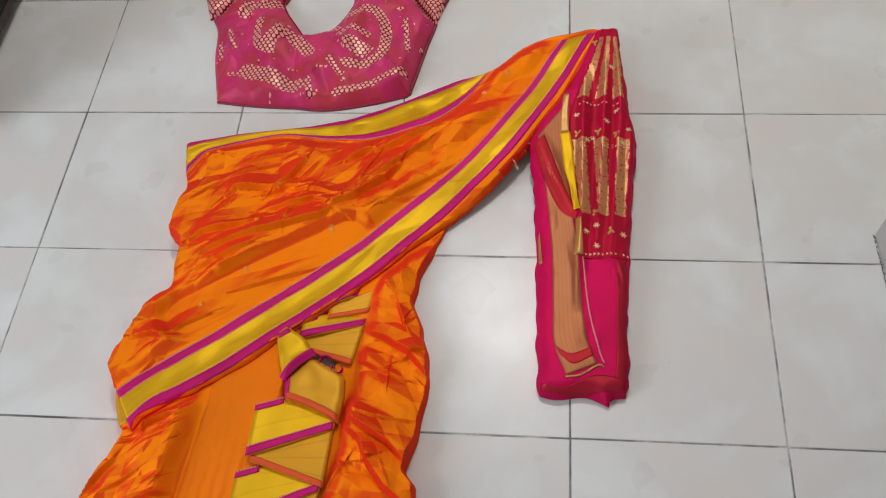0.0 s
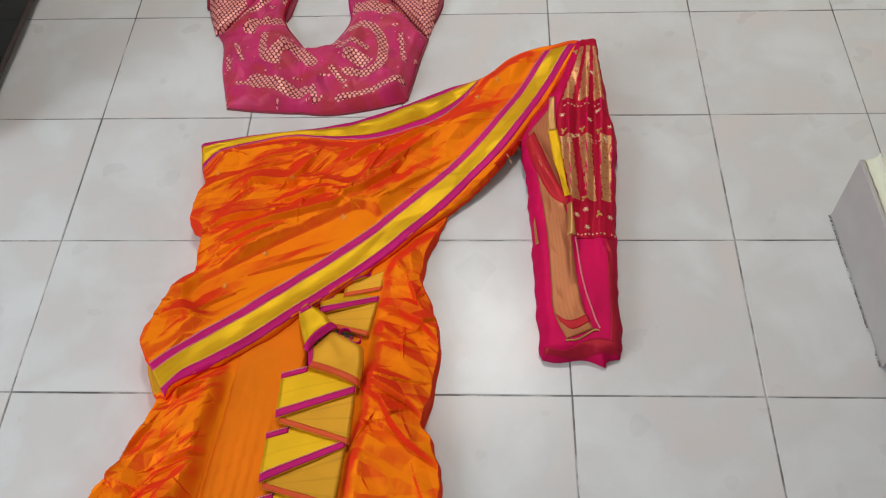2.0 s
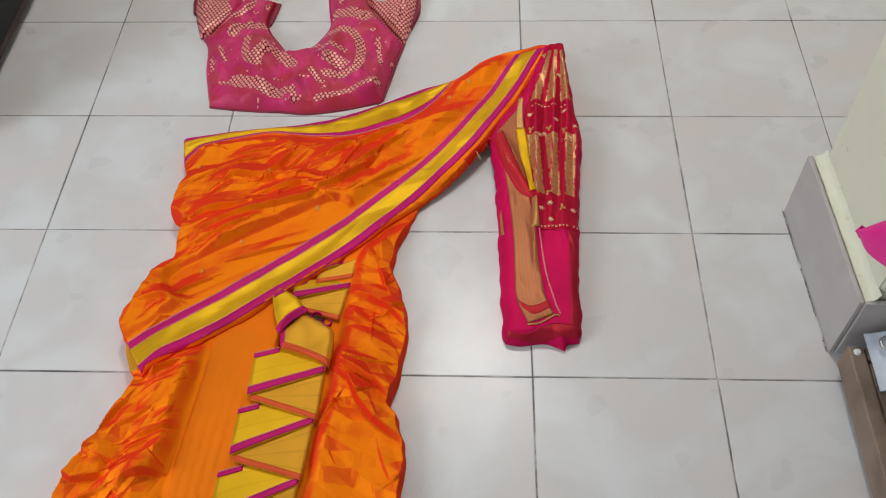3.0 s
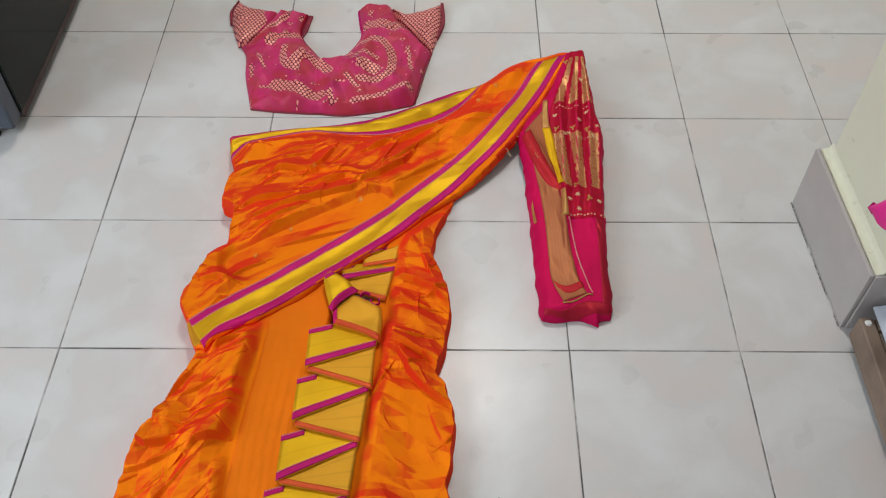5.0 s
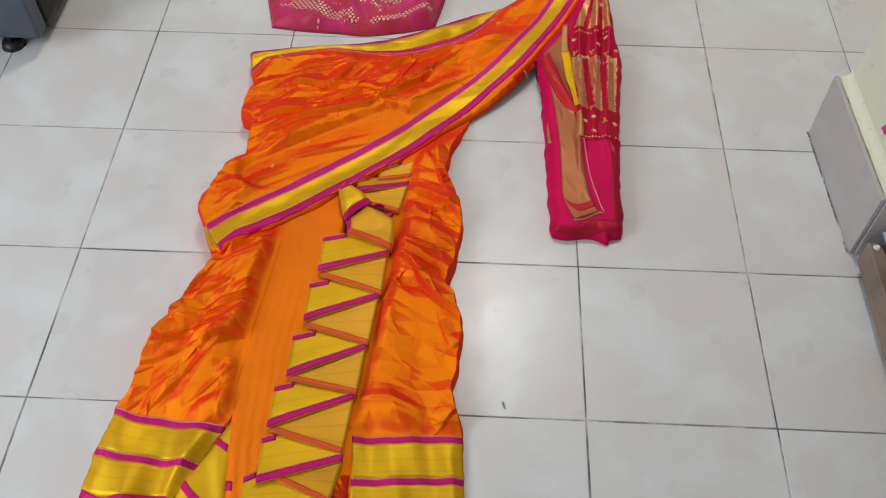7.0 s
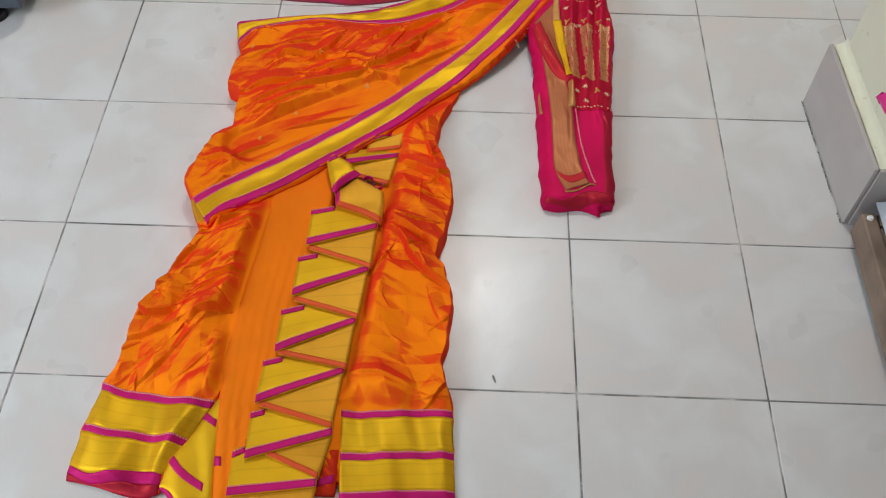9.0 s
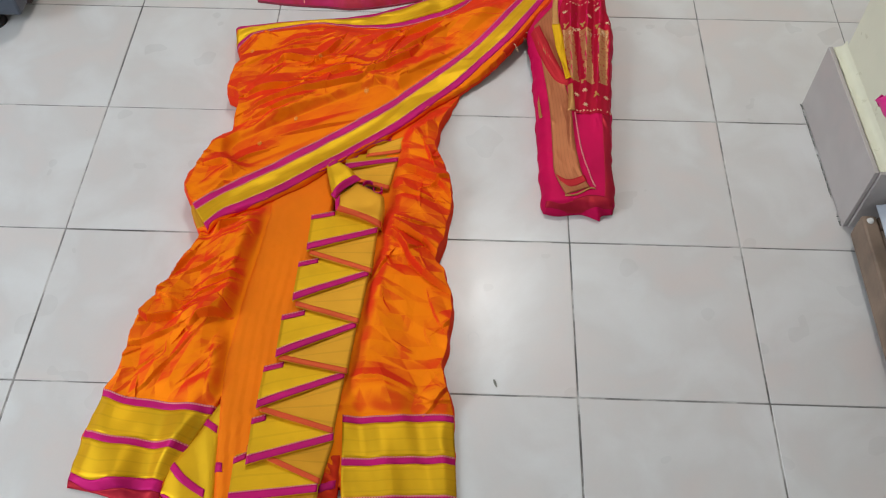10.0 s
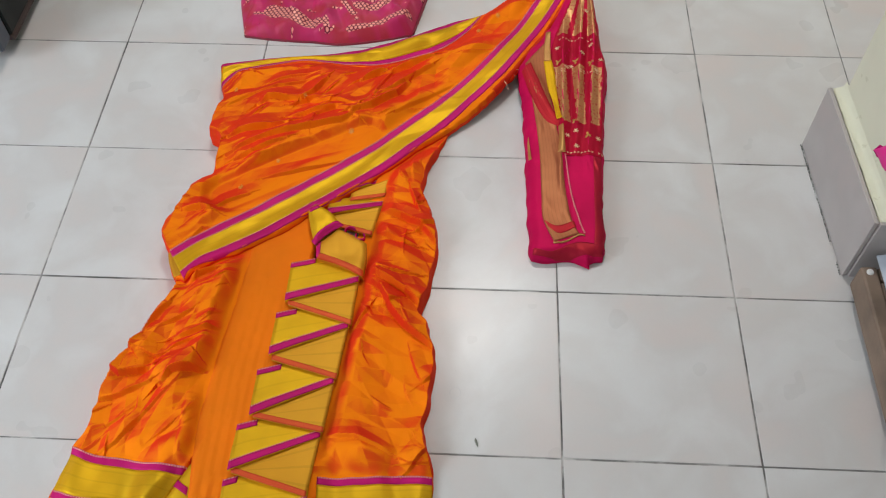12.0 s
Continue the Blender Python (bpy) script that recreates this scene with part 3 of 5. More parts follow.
# ---- refrigerator ----
def refrigerator():
    fx0, fx1, fy0, fy1, z0, z1 = -1.42, -0.822, -0.088, 0.52, 0.042, 1.35
    top = thing("refrigerator", (-1.1, 0.2, 0), "dark grey refrigerator with glossy side panel and black foot", "refrigerator")
    inv = pose(1.1, -0.2, 0)

    def add(name, bm, mat, label="", smooth=False):
        bmesh.ops.transform(bm, matrix=inv, verts=bm.verts)
        return part(name, bm, mat, top, label, smooth)

    add("cabinet", box_bm(fx0, fx1, fy0 + 0.05, fy1, z0, z1, 0.006), M_FRIDGE_SIDE, "dark glossy side panel")
    add("door", box_bm(fx0, fx1, fy0, fy0 + 0.046, z0, 0.86, 0.005), M_FRIDGE, "grey-blue door")
    add("freezer_door", box_bm(fx0, fx1, fy0, fy0 + 0.046, 0.868, z1, 0.005), M_FRIDGE, "grey-blue upper door")
    add("bottom_trim", box_bm(fx1 - 0.014, fx1 + 0.0015, fy0 + 0.052, fy1 - 0.004, z0 - 0.012, z0 + 0.003, 0.002), M_TRIM, "dark brown bottom trim")
    for x, y in ((-0.905, -0.06), (-1.34, -0.06), (-0.905, 0.45), (-1.34, 0.45)):
        bm = bmesh.new()
        bmesh.ops.create_cone(bm, cap_ends=True, segments=24, radius1=0.026, radius2=0.020, depth=0.014, matrix=pose(x, y, 0.007))
        bmesh.ops.create_cone(bm, cap_ends=True, segments=16, radius1=0.008, radius2=0.008, depth=0.034, matrix=pose(x, y, 0.030))
        add("foot", bm, M_RUBBER, "black levelling foot", True)


refrigerator()


# ---- low bench beside the partition and what lies on it ----
def bench():
    top = thing("bench", (1.1, -1.0, 0), "low weathered brown wooden bench beside the partition wall", "bench")
    inv = pose(-1.1, 1.0, 0)

    def add(name, bm, mat, label=""):
        bmesh.ops.transform(bm, matrix=inv, verts=bm.verts)
        return part(name, bm, mat, top, label)

    add("side_rail", box_bm(0.787, 0.813, -1.42, -0.578, 0.02, 0.074, 0.004), M_WOOD, "scuffed brown wooden rail")
    add("end_rail", box_bm(0.815, 1.40, -0.604, -0.578, 0.02, 0.072, 0.004), M_WOOD)
    add("seat_board", box_bm(0.815, 1.40, -1.42, -0.606, 0.052, 0.070, 0.003), M_WOOD)
    for x, y in ((0.835, -0.63), (1.36, -0.63), (0.835, -1.38), (1.36, -1.38)):
        add("leg", box_bm(x - 0.016, x + 0.016, y - 0.016, y + 0.016, 0.0, 0.0515, 0.003), M_WOOD)
    bm = bmesh.new()
    bmesh.ops.create_cone(bm, cap_ends=True, segments=12, radius1=0.006, radius2=0.004, depth=0.004, matrix=pose(0.800, -0.590, 0.076))
    add("screw_cap", bm, M_ROOM, "white screw cap")


bench()


def plastic_sheet():
    n = 40
    verts, faces = [], []
    for i in range(n + 1):
        for j in range(n + 1):
            x, y = 0.816 + 0.42 * i / n, -0.566 - 0.10 * j / n - 0.05 * i / n
            h = 0.078 + 0.024 * smooth(0, 0.05, np.array(x - 0.816)) + 0.010 * noise.noise((x * 14, y * 14, 1)) * smooth(0, 0.03, np.array(x - 0.816))
            verts.append((x, y + 0.012 * noise.noise((x * 9, 3, 3)), float(h)))
    for i in range(n):
        for j in range(n):
            a = i * (n + 1) + j
            faces.append((a, a + 1, a + n + 2, a + n + 1))
    ob = mesh_object("plastic_bag", verts, faces, M_SHEET, None)
    ob.modifiers.new("thickness", "SOLIDIFY").thickness = 0.004
    tagged(ob, "crumpled grey-white plastic bag lying on the bench", "bag")
    ring = bmesh.new()
    seg, tube = 28, 8
    grid = []
    for a in range(seg):
        row = []
        for b in range(tube):
            r = 0.010 + 0.003 * math.cos(2 * math.pi * b / tube)
            row.append(ring.verts.new((0.838 + r * math.cos(2 * math.pi * a / seg), -0.588 + r * math.sin(2 * math.pi * a / seg), 0.098 + 0.003 * math.sin(2 * math.pi * b / tube))))
        grid.append(row)
    for a in range(seg):
        for b in range(tube):
            ring.faces.new((grid[a][b], grid[(a + 1) % seg][b], grid[(a + 1) % seg][(b + 1) % tube], grid[a][(b + 1) % tube]))
    part("eyelet", ring, M_STEEL, ob, "steel eyelet", True)


plastic_sheet()


def small_pouch(name, cx, cy, z, rx, ry, h, mat, label, category):
    bm = bmesh.new()
    bmesh.ops.create_uvsphere(bm, u_segments=28, v_segments=16, radius=1)
    for v in bm.verts:
        k = 1 + 0.12 * noise.noise(v.co * 2.5 + Vector((cx * 9, 0, 0)))
        flat = max(v.co.z, -0.55)
        v.co = Vector((cx + rx * v.co.x * k, cy + ry * v.co.y * k, z + h * (flat + 0.55) / 1.55 * k))
    tagged(part(name, bm, mat, None, "", True), label, category)


small_pouch("plastic_tub", 0.853, -0.660, 0.0705, 0.030, 0.034, 0.05, M_DARK, "dark grey rounded plastic tub on the bench", "tub")
small_pouch("cloth_bundle", 0.858, -0.755, 0.0705, 0.045, 0.062, 0.035, M_MARIGOLD, "orange-yellow crumpled cloth bundle on the bench", "cloth")


def pink_bag():
    """The lower corner of a pink cloth bag that hangs against the partition."""
    n, m = 30, 24
    verts, faces = [], []
    for i in range(n + 1):
        s = i / n
        for j in range(m + 1):
            t = j / m
            # the free corner points away from the wall; the bag widens towards the bench
            out = 0.30 * (0.012 + 0.988 * t) ** 1.3
            y = -0.513 - out
            low = 0.281 + 0.56 * (math.hypot(max(0, out - 0.03), 0.012) - 0.012)
            high = 0.283 + 0.34 * (1 - math.exp(-out / 0.15))
            high = max(high, low + 0.002)
            x = 0.750 + 0.03 * t - 0.008 * math.sin(math.pi * s) * math.sin(math.pi * min(1, 0.1 + t)) - 0.004 * math.sin(9 * t + 3 * s)
            verts.append((x, y, low + (high - low) * s))
    for i in range(n):
        for j in range(m):
            a = i * (m + 1) + j
            faces.append((a, a + 1, a + m + 2, a + m + 1))
    ob = mesh_object("cloth_bag", verts, faces, M_PINKBAG, None)
    mod = ob.modifiers.new("thickness", "SOLIDIFY")
    mod.thickness = 0.012
    mod.offset = -1
    tagged(ob, "hot pink cloth bag hanging against the cream wall", "bag")


pink_bag()


# ---- ceiling lamp ----
def ceiling_lamp():
    top = thing("ceiling_lamp", (0.17, 0.92, CEIL), "round white flush ceiling lamp", "lamp")
    bm = bmesh.new()
    bmesh.ops.create_cone(bm, cap_ends=True, segments=40, radius1=0.17, radius2=0.175, depth=0.05, matrix=pose(0, 0, -0.0255))
    part("housing", bm, M_ROOM, top, "white housing", True)
    bm = bmesh.new()
    bmesh.ops.create_cone(bm, cap_ends=True, segments=40, radius1=0.150, radius2=0.155, depth=0.008, matrix=pose(0, 0, -0.056))
    part("diffuser", bm, M_LAMP, top, "glowing white diffuser", True)


ceiling_lamp()


# ---- the saree ----
saree = thing("saree", (0, -0.5, 0), "orange silk saree with gold and magenta borders laid on tiles", "saree")
saree.location = (0, 0, 0)

CHEST_TOP = [(-0.382, -0.073), (-0.343, -0.063), (-0.271, -0.049), (-0.186, -0.038), (-0.089, -0.014), (-0.004, 0.021), (0.084, 0.071), (0.161, 0.102), (0.214, 0.159), (0.268, 0.191), (0.335, 0.210), (0.366, 0.213)]
CHEST_BAND = [(-0.368, -0.139), (-0.338, -0.095), (-0.268, -0.072), (-0.197, -0.057), (-0.123, -0.062), (-0.038, -0.058), (0.059, -0.020), (0.118, 0.036), (0.158, 0.098)]
LEFT_EDGE = [(-0.382, -0.073), (-0.368, -0.139), (-0.355, -0.180), (-0.364, -0.221), (-0.367, -0.261), (-0.338, -0.288), (-0.340, -0.314), (-0.339, -0.372), (-0.361, -0.387), (-0.379, -0.436), (-0.398, -0.477), (-0.405, -0.510), (-0.384, -0.542)]
SASH_UP = [(-0.3786, -0.5481), (-0.3452, -0.5202), (-0.3011, -0.4891), (-0.2544, -0.4551), (-0.2036, -0.4143), (-0.1532, -0.3744), (-0.1007, -0.3308), (-0.0495, -0.2873), (0.0054, -0.2352), (0.0595, -0.1805), (0.1163, -0.1150), (0.1842, -0.0170), (0.2362, 0.0701), (0.2901, 0.1810)]
SASH_LOW = [(-0.3386, -0.6094), (-0.3307, -0.5877), (-0.2882, -0.5629), (-0.2436, -0.5358), (-0.1964, -0.5025), (-0.1437, -0.4598), (-0.0949, -0.4211), (-0.0437, -0.3767), (0.0071, -0.3299), (0.0633, -0.2701), (0.1167, -0.2109), (0.1781, -0.1286), (0.2294, -0.0503), (0.2862, 0.0519), (0.3236, 0.1302), (0.3536, 0.1929)]
OUTER = [(-0.3386, -0.6114), (-0.3295, -0.5899), (-0.2870, -0.5651), (-0.2424, -0.5380), (-0.1952, -0.5047), (-0.1425, -0.4620), (-0.0937, -0.4233), (-0.0425, -0.3789), (0.0083, -0.3321), (0.0452, -0.2950), (0.0878, -0.2603), (0.1324, -0.2127), (0.1800, -0.1572), (0.2246, -0.0878), (0.2643, -0.0223), (0.2911, 0.0174), (0.3288, 0.1116), (0.3555, 0.1760), (0.3635, 0.1988)]

CHEST_FOLDS = [
    ([(-0.278, -0.2), (-0.26, -0.184), (-0.22, -0.18), (-0.185, -0.179)], 0.034, 0.015),
    ([(-0.185, -0.179), (-0.126, -0.182), (-0.078, -0.196)], 0.022, 0.01),
    ([(-0.215, -0.225), (-0.169, -0.214), (-0.113, -0.197)], 0.022, 0.01),
    ([(-0.166, -0.251), (-0.163, -0.219), (-0.124, -0.199), (-0.094, -0.213), (-0.076, -0.225)], 0.026, 0.008),
    ([(-0.321, -0.289), (-0.3, -0.274), (-0.256, -0.26), (-0.213, -0.244)], 0.034, 0.016),
    ([(-0.32, -0.33), (-0.284, -0.307), (-0.242, -0.283), (-0.177, -0.259), (-0.11, -0.234), (-0.078, -0.201)], 0.034, 0.013),
    ([(-0.302, -0.34), (-0.25, -0.314), (-0.208, -0.29)], 0.03, 0.01),
    ([(-0.196, -0.179), (-0.175, -0.154), (-0.152, -0.114)], 0.032, 0.014),
]
SHOULDER_FOLDS = [
    ([(-0.082, -0.123), (-0.059, -0.109), (-0.034, -0.091)], 0.032, 0.016),
    ([(-0.05, -0.176), (-0.034, -0.125), (-0.018, -0.09)], 0.02, 0.009),
    ([(-0.03, -0.099), (0.024, -0.072), (0.06, -0.05)], 0.034, 0.016),
    ([(-0.033, -0.167), (0.013, -0.116), (0.06, -0.071)], 0.03, 0.01),
    ([(-0.089, -0.209), (-0.055, -0.196), (-0.009, -0.159), (0.013, -0.124)], 0.036, 0.018),
    ([(-0.008, -0.208), (0.038, -0.174), (0.109, -0.114)], 0.028, 0.008),
]
CHEST_CREASES = [
    ([(-0.36, -0.107), (-0.337, -0.097), (-0.299, -0.11)], 0.024, 0.009),
    ([(-0.339, -0.207), (-0.292, -0.165), (-0.236, -0.138), (-0.167, -0.111)], 0.026, 0.006),
    ([(-0.242, -0.379), (-0.2, -0.364), (-0.136, -0.341), (-0.06, -0.31)], 0.024, 0.007),
    ([(-0.326, -0.464), (-0.299, -0.436), (-0.259, -0.415)], 0.024, 0.007),
    ([(-0.374, -0.462), (-0.338, -0.458), (-0.316, -0.464)], 0.028, 0.014),
    ([(-0.357, -0.53), (-0.331, -0.497), (-0.311, -0.493)], 0.028, 0.012),
    ([(-0.218, -0.193), (-0.173, -0.175), (-0.144, -0.171)], 0.02, 0.008),
    ([(-0.272, -0.139), (-0.227, -0.116), (-0.18, -0.103)], 0.018, 0.005),
]


def chest_height(x, y, d):
    up, side, _, _ = line_distance(x, y, spline(SASH_UP, 60))
    above = np.where(side > 0, up, -up)
    low = line_distance(x, y, spline(SASH_LOW, 60))[0]
    lay = smooth(0.05, 0.0, low) * smooth(-0.42, -0.36, x)
    z = 0.003 + 0.009 * lay + mound(d, 0.0025, 0.0025) + 0.003 * smooth(0.02, 0.10, d)
    loose = 0.32 + 0.68 * smooth(0.004, 0.035, above)
    band = line_distance(x, y, spline(CHEST_BAND, 50))[0]
    top = line_distance(x, y, spline(CHEST_TOP, 50))[0]
    loose *= 0.3 + 0.7 * smooth(0.005, 0.03, np.minimum(band, top))
    bumps = crumple(x, y, (-0.38, -0.48, 0.16, 0.06), 28, 6, 11, tallest=0.007) + crushed(x, y, 26, 13, 0.017) + crumple(x, y, (-0.39, -0.52, 0.20, 0.12), 27, 38, 12, 0.110, 0.0060, 0.011, 18)
    calm = 1 - 0.75 * smooth(-0.02, 0.0, -line_distance(x, y, spline([(-0.30, -0.42), (-0.16, -0.33), (-0.06, -0.27)], 12))[0] + 0.03)
    z = z + bumps * loose * calm * smooth(0, 0.0045, d)
    for line, w, h in CHEST_FOLDS + SHOULDER_FOLDS + CHEST_CREASES:
        z = z + fold(x, y, line, w, h) * smooth(0, 0.004, d) * np.clip(loose, 0.25, 1)
    return z


def tucked(x, y, z, low=0.007):
    """Cloth that passes under the shoulder drape is pressed flat there."""
    d, side, _, _ = line_distance(x, y, spline(OUTER, 50))
    clear = smooth(0.0, 0.030, np.where(side < 0, d, 0))
    return np.minimum(z, low) + clear * np.maximum(z - low, 0)


chest = Cloth(outline(ragged(LEFT_EDGE, 1), [(-0.384, -0.542), (-0.378, -0.566), (-0.358, -0.606), (-0.342, -0.604)], ragged(OUTER, 2), CHEST_TOP[::-1]), chest_height)
drape = chest.build("shoulder_drape", M_ORANGE, saree, "crumpled orange shot-silk drape", 0.0015, soft=False)

# its lower border: magenta, gold, magenta
S1 = between(SASH_UP, SASH_LOW, 0.20)
S2 = between(SASH_UP, SASH_LOW, 0.75)
strip("edge_band", SASH_UP, S1, chest.z, M_PINK, drape, "magenta woven edge band", across=4)
strip("gold_band", S1, S2, chest.z, M_YELLOW, drape, "gold zari border band", across=14)
strip("edge_band", S2, SASH_LOW, chest.z, M_PINK, drape, "magenta woven edge band", across=4)
strip("stitch_line", between(SASH_UP, SASH_LOW, -0.02), between(SASH_UP, SASH_LOW, 0.015), chest.z, M_STITCH, drape, "pale dotted woven line", lift=0.0014, across=2)
strip("stitch_line", between(SASH_UP, SASH_LOW, 0.195), between(SASH_UP, SASH_LOW, 0.222), chest.z, M_STITCH, drape, "pale dotted woven line", lift=0.0014, across=2)
strip("stitch_line", between(SASH_UP, SASH_LOW, 0.735), between(SASH_UP, SASH_LOW, 0.76), chest.z, M_STITCH, drape, "pale dotted woven line", lift=0.0014, across=2)
strip("fold_over", between(SASH_LOW, OUTER, 0.45)[15:], between(SASH_LOW, OUTER, 0.97)[15:], chest.z, M_RED, drape, "rust red turned edge", lift=0.0006, across=4)

strip("folded_corner", [(-0.383, -0.549), (-0.377, -0.568), (-0.359, -0.604)], [(-0.366, -0.552), (-0.360, -0.572), (-0.346, -0.600)], chest.z, M_BROWN, drape, "dull gold folded corner", lift=0.0006, across=6)

# its upper border
T_IN = spline(CHEST_TOP, 60)[:42]
strip("edge_band", T_IN, between(T_IN, CHEST_BAND, 0.27), chest.z, M_PINK, drape, "magenta woven edge band", across=4)
strip("gold_band", between(T_IN, CHEST_BAND, 0.27), between(T_IN, CHEST_BAND, 0.84), chest.z, M_YELLOW, drape, "gold zari border band", across=10)
strip("edge_band", between(T_IN, CHEST_BAND, 0.84), between(T_IN, CHEST_BAND, 1.02), chest.z, M_PINK, drape, "magenta woven edge band", across=3)
strip("stitch_line", between(T_IN, CHEST_BAND, 1.02), between(T_IN, CHEST_BAND, 1.06), chest.z, M_STITCH, drape, "pale dotted woven line", lift=0.0014, across=2)


def motif(cx, cy, r, height, mat, parent, petals=7, squash=1.0, turn=0.0, name="woven_motif"):
    """A small woven flower, lying on the cloth."""
    n = petals * 6
    ring = [(cx + squash * r * (0.62 + 0.38 * math.cos(petals * a)) * math.cos(a + turn), cy + r * (0.62 + 0.38 * math.cos(petals * a)) * math.sin(a + turn)) for a in (2 * math.pi * i / n for i in range(n))]
    xs, ys = np.array([p[0] for p in ring] + [cx]), np.array([p[1] for p in ring] + [cy])
    z = height(xs, ys)
    verts = [(x, y, zz + 0.0013) for x, y, zz in zip(xs, ys, z)] + [(x, y, zz - 0.0006) for x, y, zz in zip(xs[:-1], ys[:-1], z[:-1])]
    faces = [(i, (i + 1) % n, n) for i in range(n)] + [(i, n + 1 + i, n + 1 + (i + 1) % n, (i + 1) % n) for i in range(n)]
    return mesh_object(name, verts, faces, mat, parent, smooth=False)


M_BUTI = plain("woven_buti", (0.90, 0.32, 0.03), 0.45, 0.0, vary=0.2, scale=300)
for cx, cy, r in ((-0.089, -0.253, 0.008), (-0.279, -0.401, 0.007), (-0.219, -0.335, 0.006), (0.190, 0.085, 0.007), (0.150, 0.040, 0.007), (-0.187, -0.176, 0.006), (-0.33, -0.16, 0.006)):
    motif(cx, cy, r, chest.z, M_BUTI, drape, 9, 0.7)

# loose threads along the shoulder edge
rng = random.Random(3)
for x, y in ((0.300, 0.045), (0.268, -0.005), (0.226, -0.075), (0.205, -0.11), (0.33, 0.12)):
    for _ in range(2):
        pts = [Vector((x, y, 0.016))]
        heading = rng.uniform(-1.9, 0.3)
        for _ in range(5):
            heading += rng.uniform(-0.8, 0.8)
            pts.append(pts[-1] + Vector((0.004 * math.cos(heading), 0.004 * math.sin(heading), -0.0015)))
        data = bpy.data.curves.new("loose_thread", "CURVE")
        data.dimensions, data.bevel_depth, data.bevel_resolution = "3D", 0.00045, 1
        sp = data.splines.new("POLY")
        sp.points.add(len(pts) - 1)
        for p, q in zip(sp.points, pts):
            p.co = (*q, 1)
        data.materials.append(M_FLOWER)
        th = new("loose_thread", data)
        th.parent = drape

# ---- left skirt ----
L_EDGE = [(-0.345, -0.560), (-0.357, -0.611), (-0.369, -0.648), (-0.376, -0.684), (-0.395, -0.732), (-0.423, -0.756), (-0.427, -0.789), (-0.426, -0.843), (-0.436, -0.895), (-0.448, -0.917), (-0.461, -0.983), (-0.465, -1.034), (-0.464, -1.074)]
L_FOLDS = [
    ([(-0.364, -0.637), (-0.319, -0.613), (-0.274, -0.577)], 0.036, 0.02),
    ([(-0.393, -0.733), (-0.371, -0.697), (-0.349, -0.661)], 0.03, 0.012),
    ([(-0.424, -0.757), (-0.401, -0.739), (-0.388, -0.756)], 0.028, 0.014),
    ([(-0.42, -0.788), (-0.396, -0.8), (-0.37, -0.793), (-0.349, -0.782)], 0.034, 0.018),
    ([(-0.333, -0.813), (-0.318, -0.791), (-0.287, -0.782), (-0.26, -0.778), (-0.26, -0.75)], 0.036, 0.02),
    ([(-0.326, -0.73), (-0.281, -0.711), (-0.235, -0.694)], 0.032, 0.015),
    ([(-0.424, -0.842), (-0.389, -0.832), (-0.348, -0.809)], 0.03, 0.01),
]
L_CREASES = [
    ([(-0.411, -0.93), (-0.38, -0.908), (-0.36, -0.877), (-0.339, -0.851), (-0.303, -0.796)], 0.026, 0.006),
    ([(-0.257, -0.62), (-0.244, -0.609), (-0.229, -0.604)], 0.026, 0.012),
    ([(-0.354, -0.708), (-0.332, -0.696), (-0.307, -0.677)], 0.026, 0.007),
    ([(-0.378, -0.755), (-0.347, -0.765), (-0.331, -0.753)], 0.024, 0.008),
    ([(-0.404, -0.884), (-0.388, -0.875), (-0.373, -0.862)], 0.022, 0.005),
    ([(-0.26, -0.928), (-0.265, -0.878), (-0.267, -0.816)], 0.022, 0.009),
    ([(-0.335, -0.753), (-0.297, -0.729), (-0.261, -0.716)], 0.02, 0.006),
]


def left_height(x, y, d):
    z = 0.002 + mound(d, 0.0025, 0.0025)
    hem = smooth(-0.955, -0.90, y)
    bumps = crumple(x, y, (-0.44, -0.93, -0.22, -0.56), 40, 5, 31, tallest=0.007) + crushed(x, y, 42, 33, 0.024) + crumple(x, y, (-0.44, -0.94, -0.21, -0.56), 42, 26, 32, 0.090, 0.0055, 0.011, 18)
    z = z + bumps * smooth(0, 0.0045, d) * hem
    for line, w, h in L_FOLDS + L_CREASES:
        z = z + fold(x, y, line, w, h) * smooth(0, 0.004, d)
    free = smooth(0.0, 0.026, np.interp(y, [-1.1, -0.955, -0.80, -0.643, -0.48], [-0.236, -0.258, -0.262, -0.246, -0.230]) - x)
    z = np.minimum(z, 0.010) + free * np.maximum(z - 0.010, 0)
    z = tucked(x, y, z)
    z = z + (1 - hem) * smooth(0, 0.02, d) * (0.009 + 0.0085 * np.sin((x + 0.10 * y) * 58) + 0.003 * np.sin((x - 0.2 * y) * 97)) * smooth(-0.86, -1.0, y)
    return np.maximum(z, 0.0024)


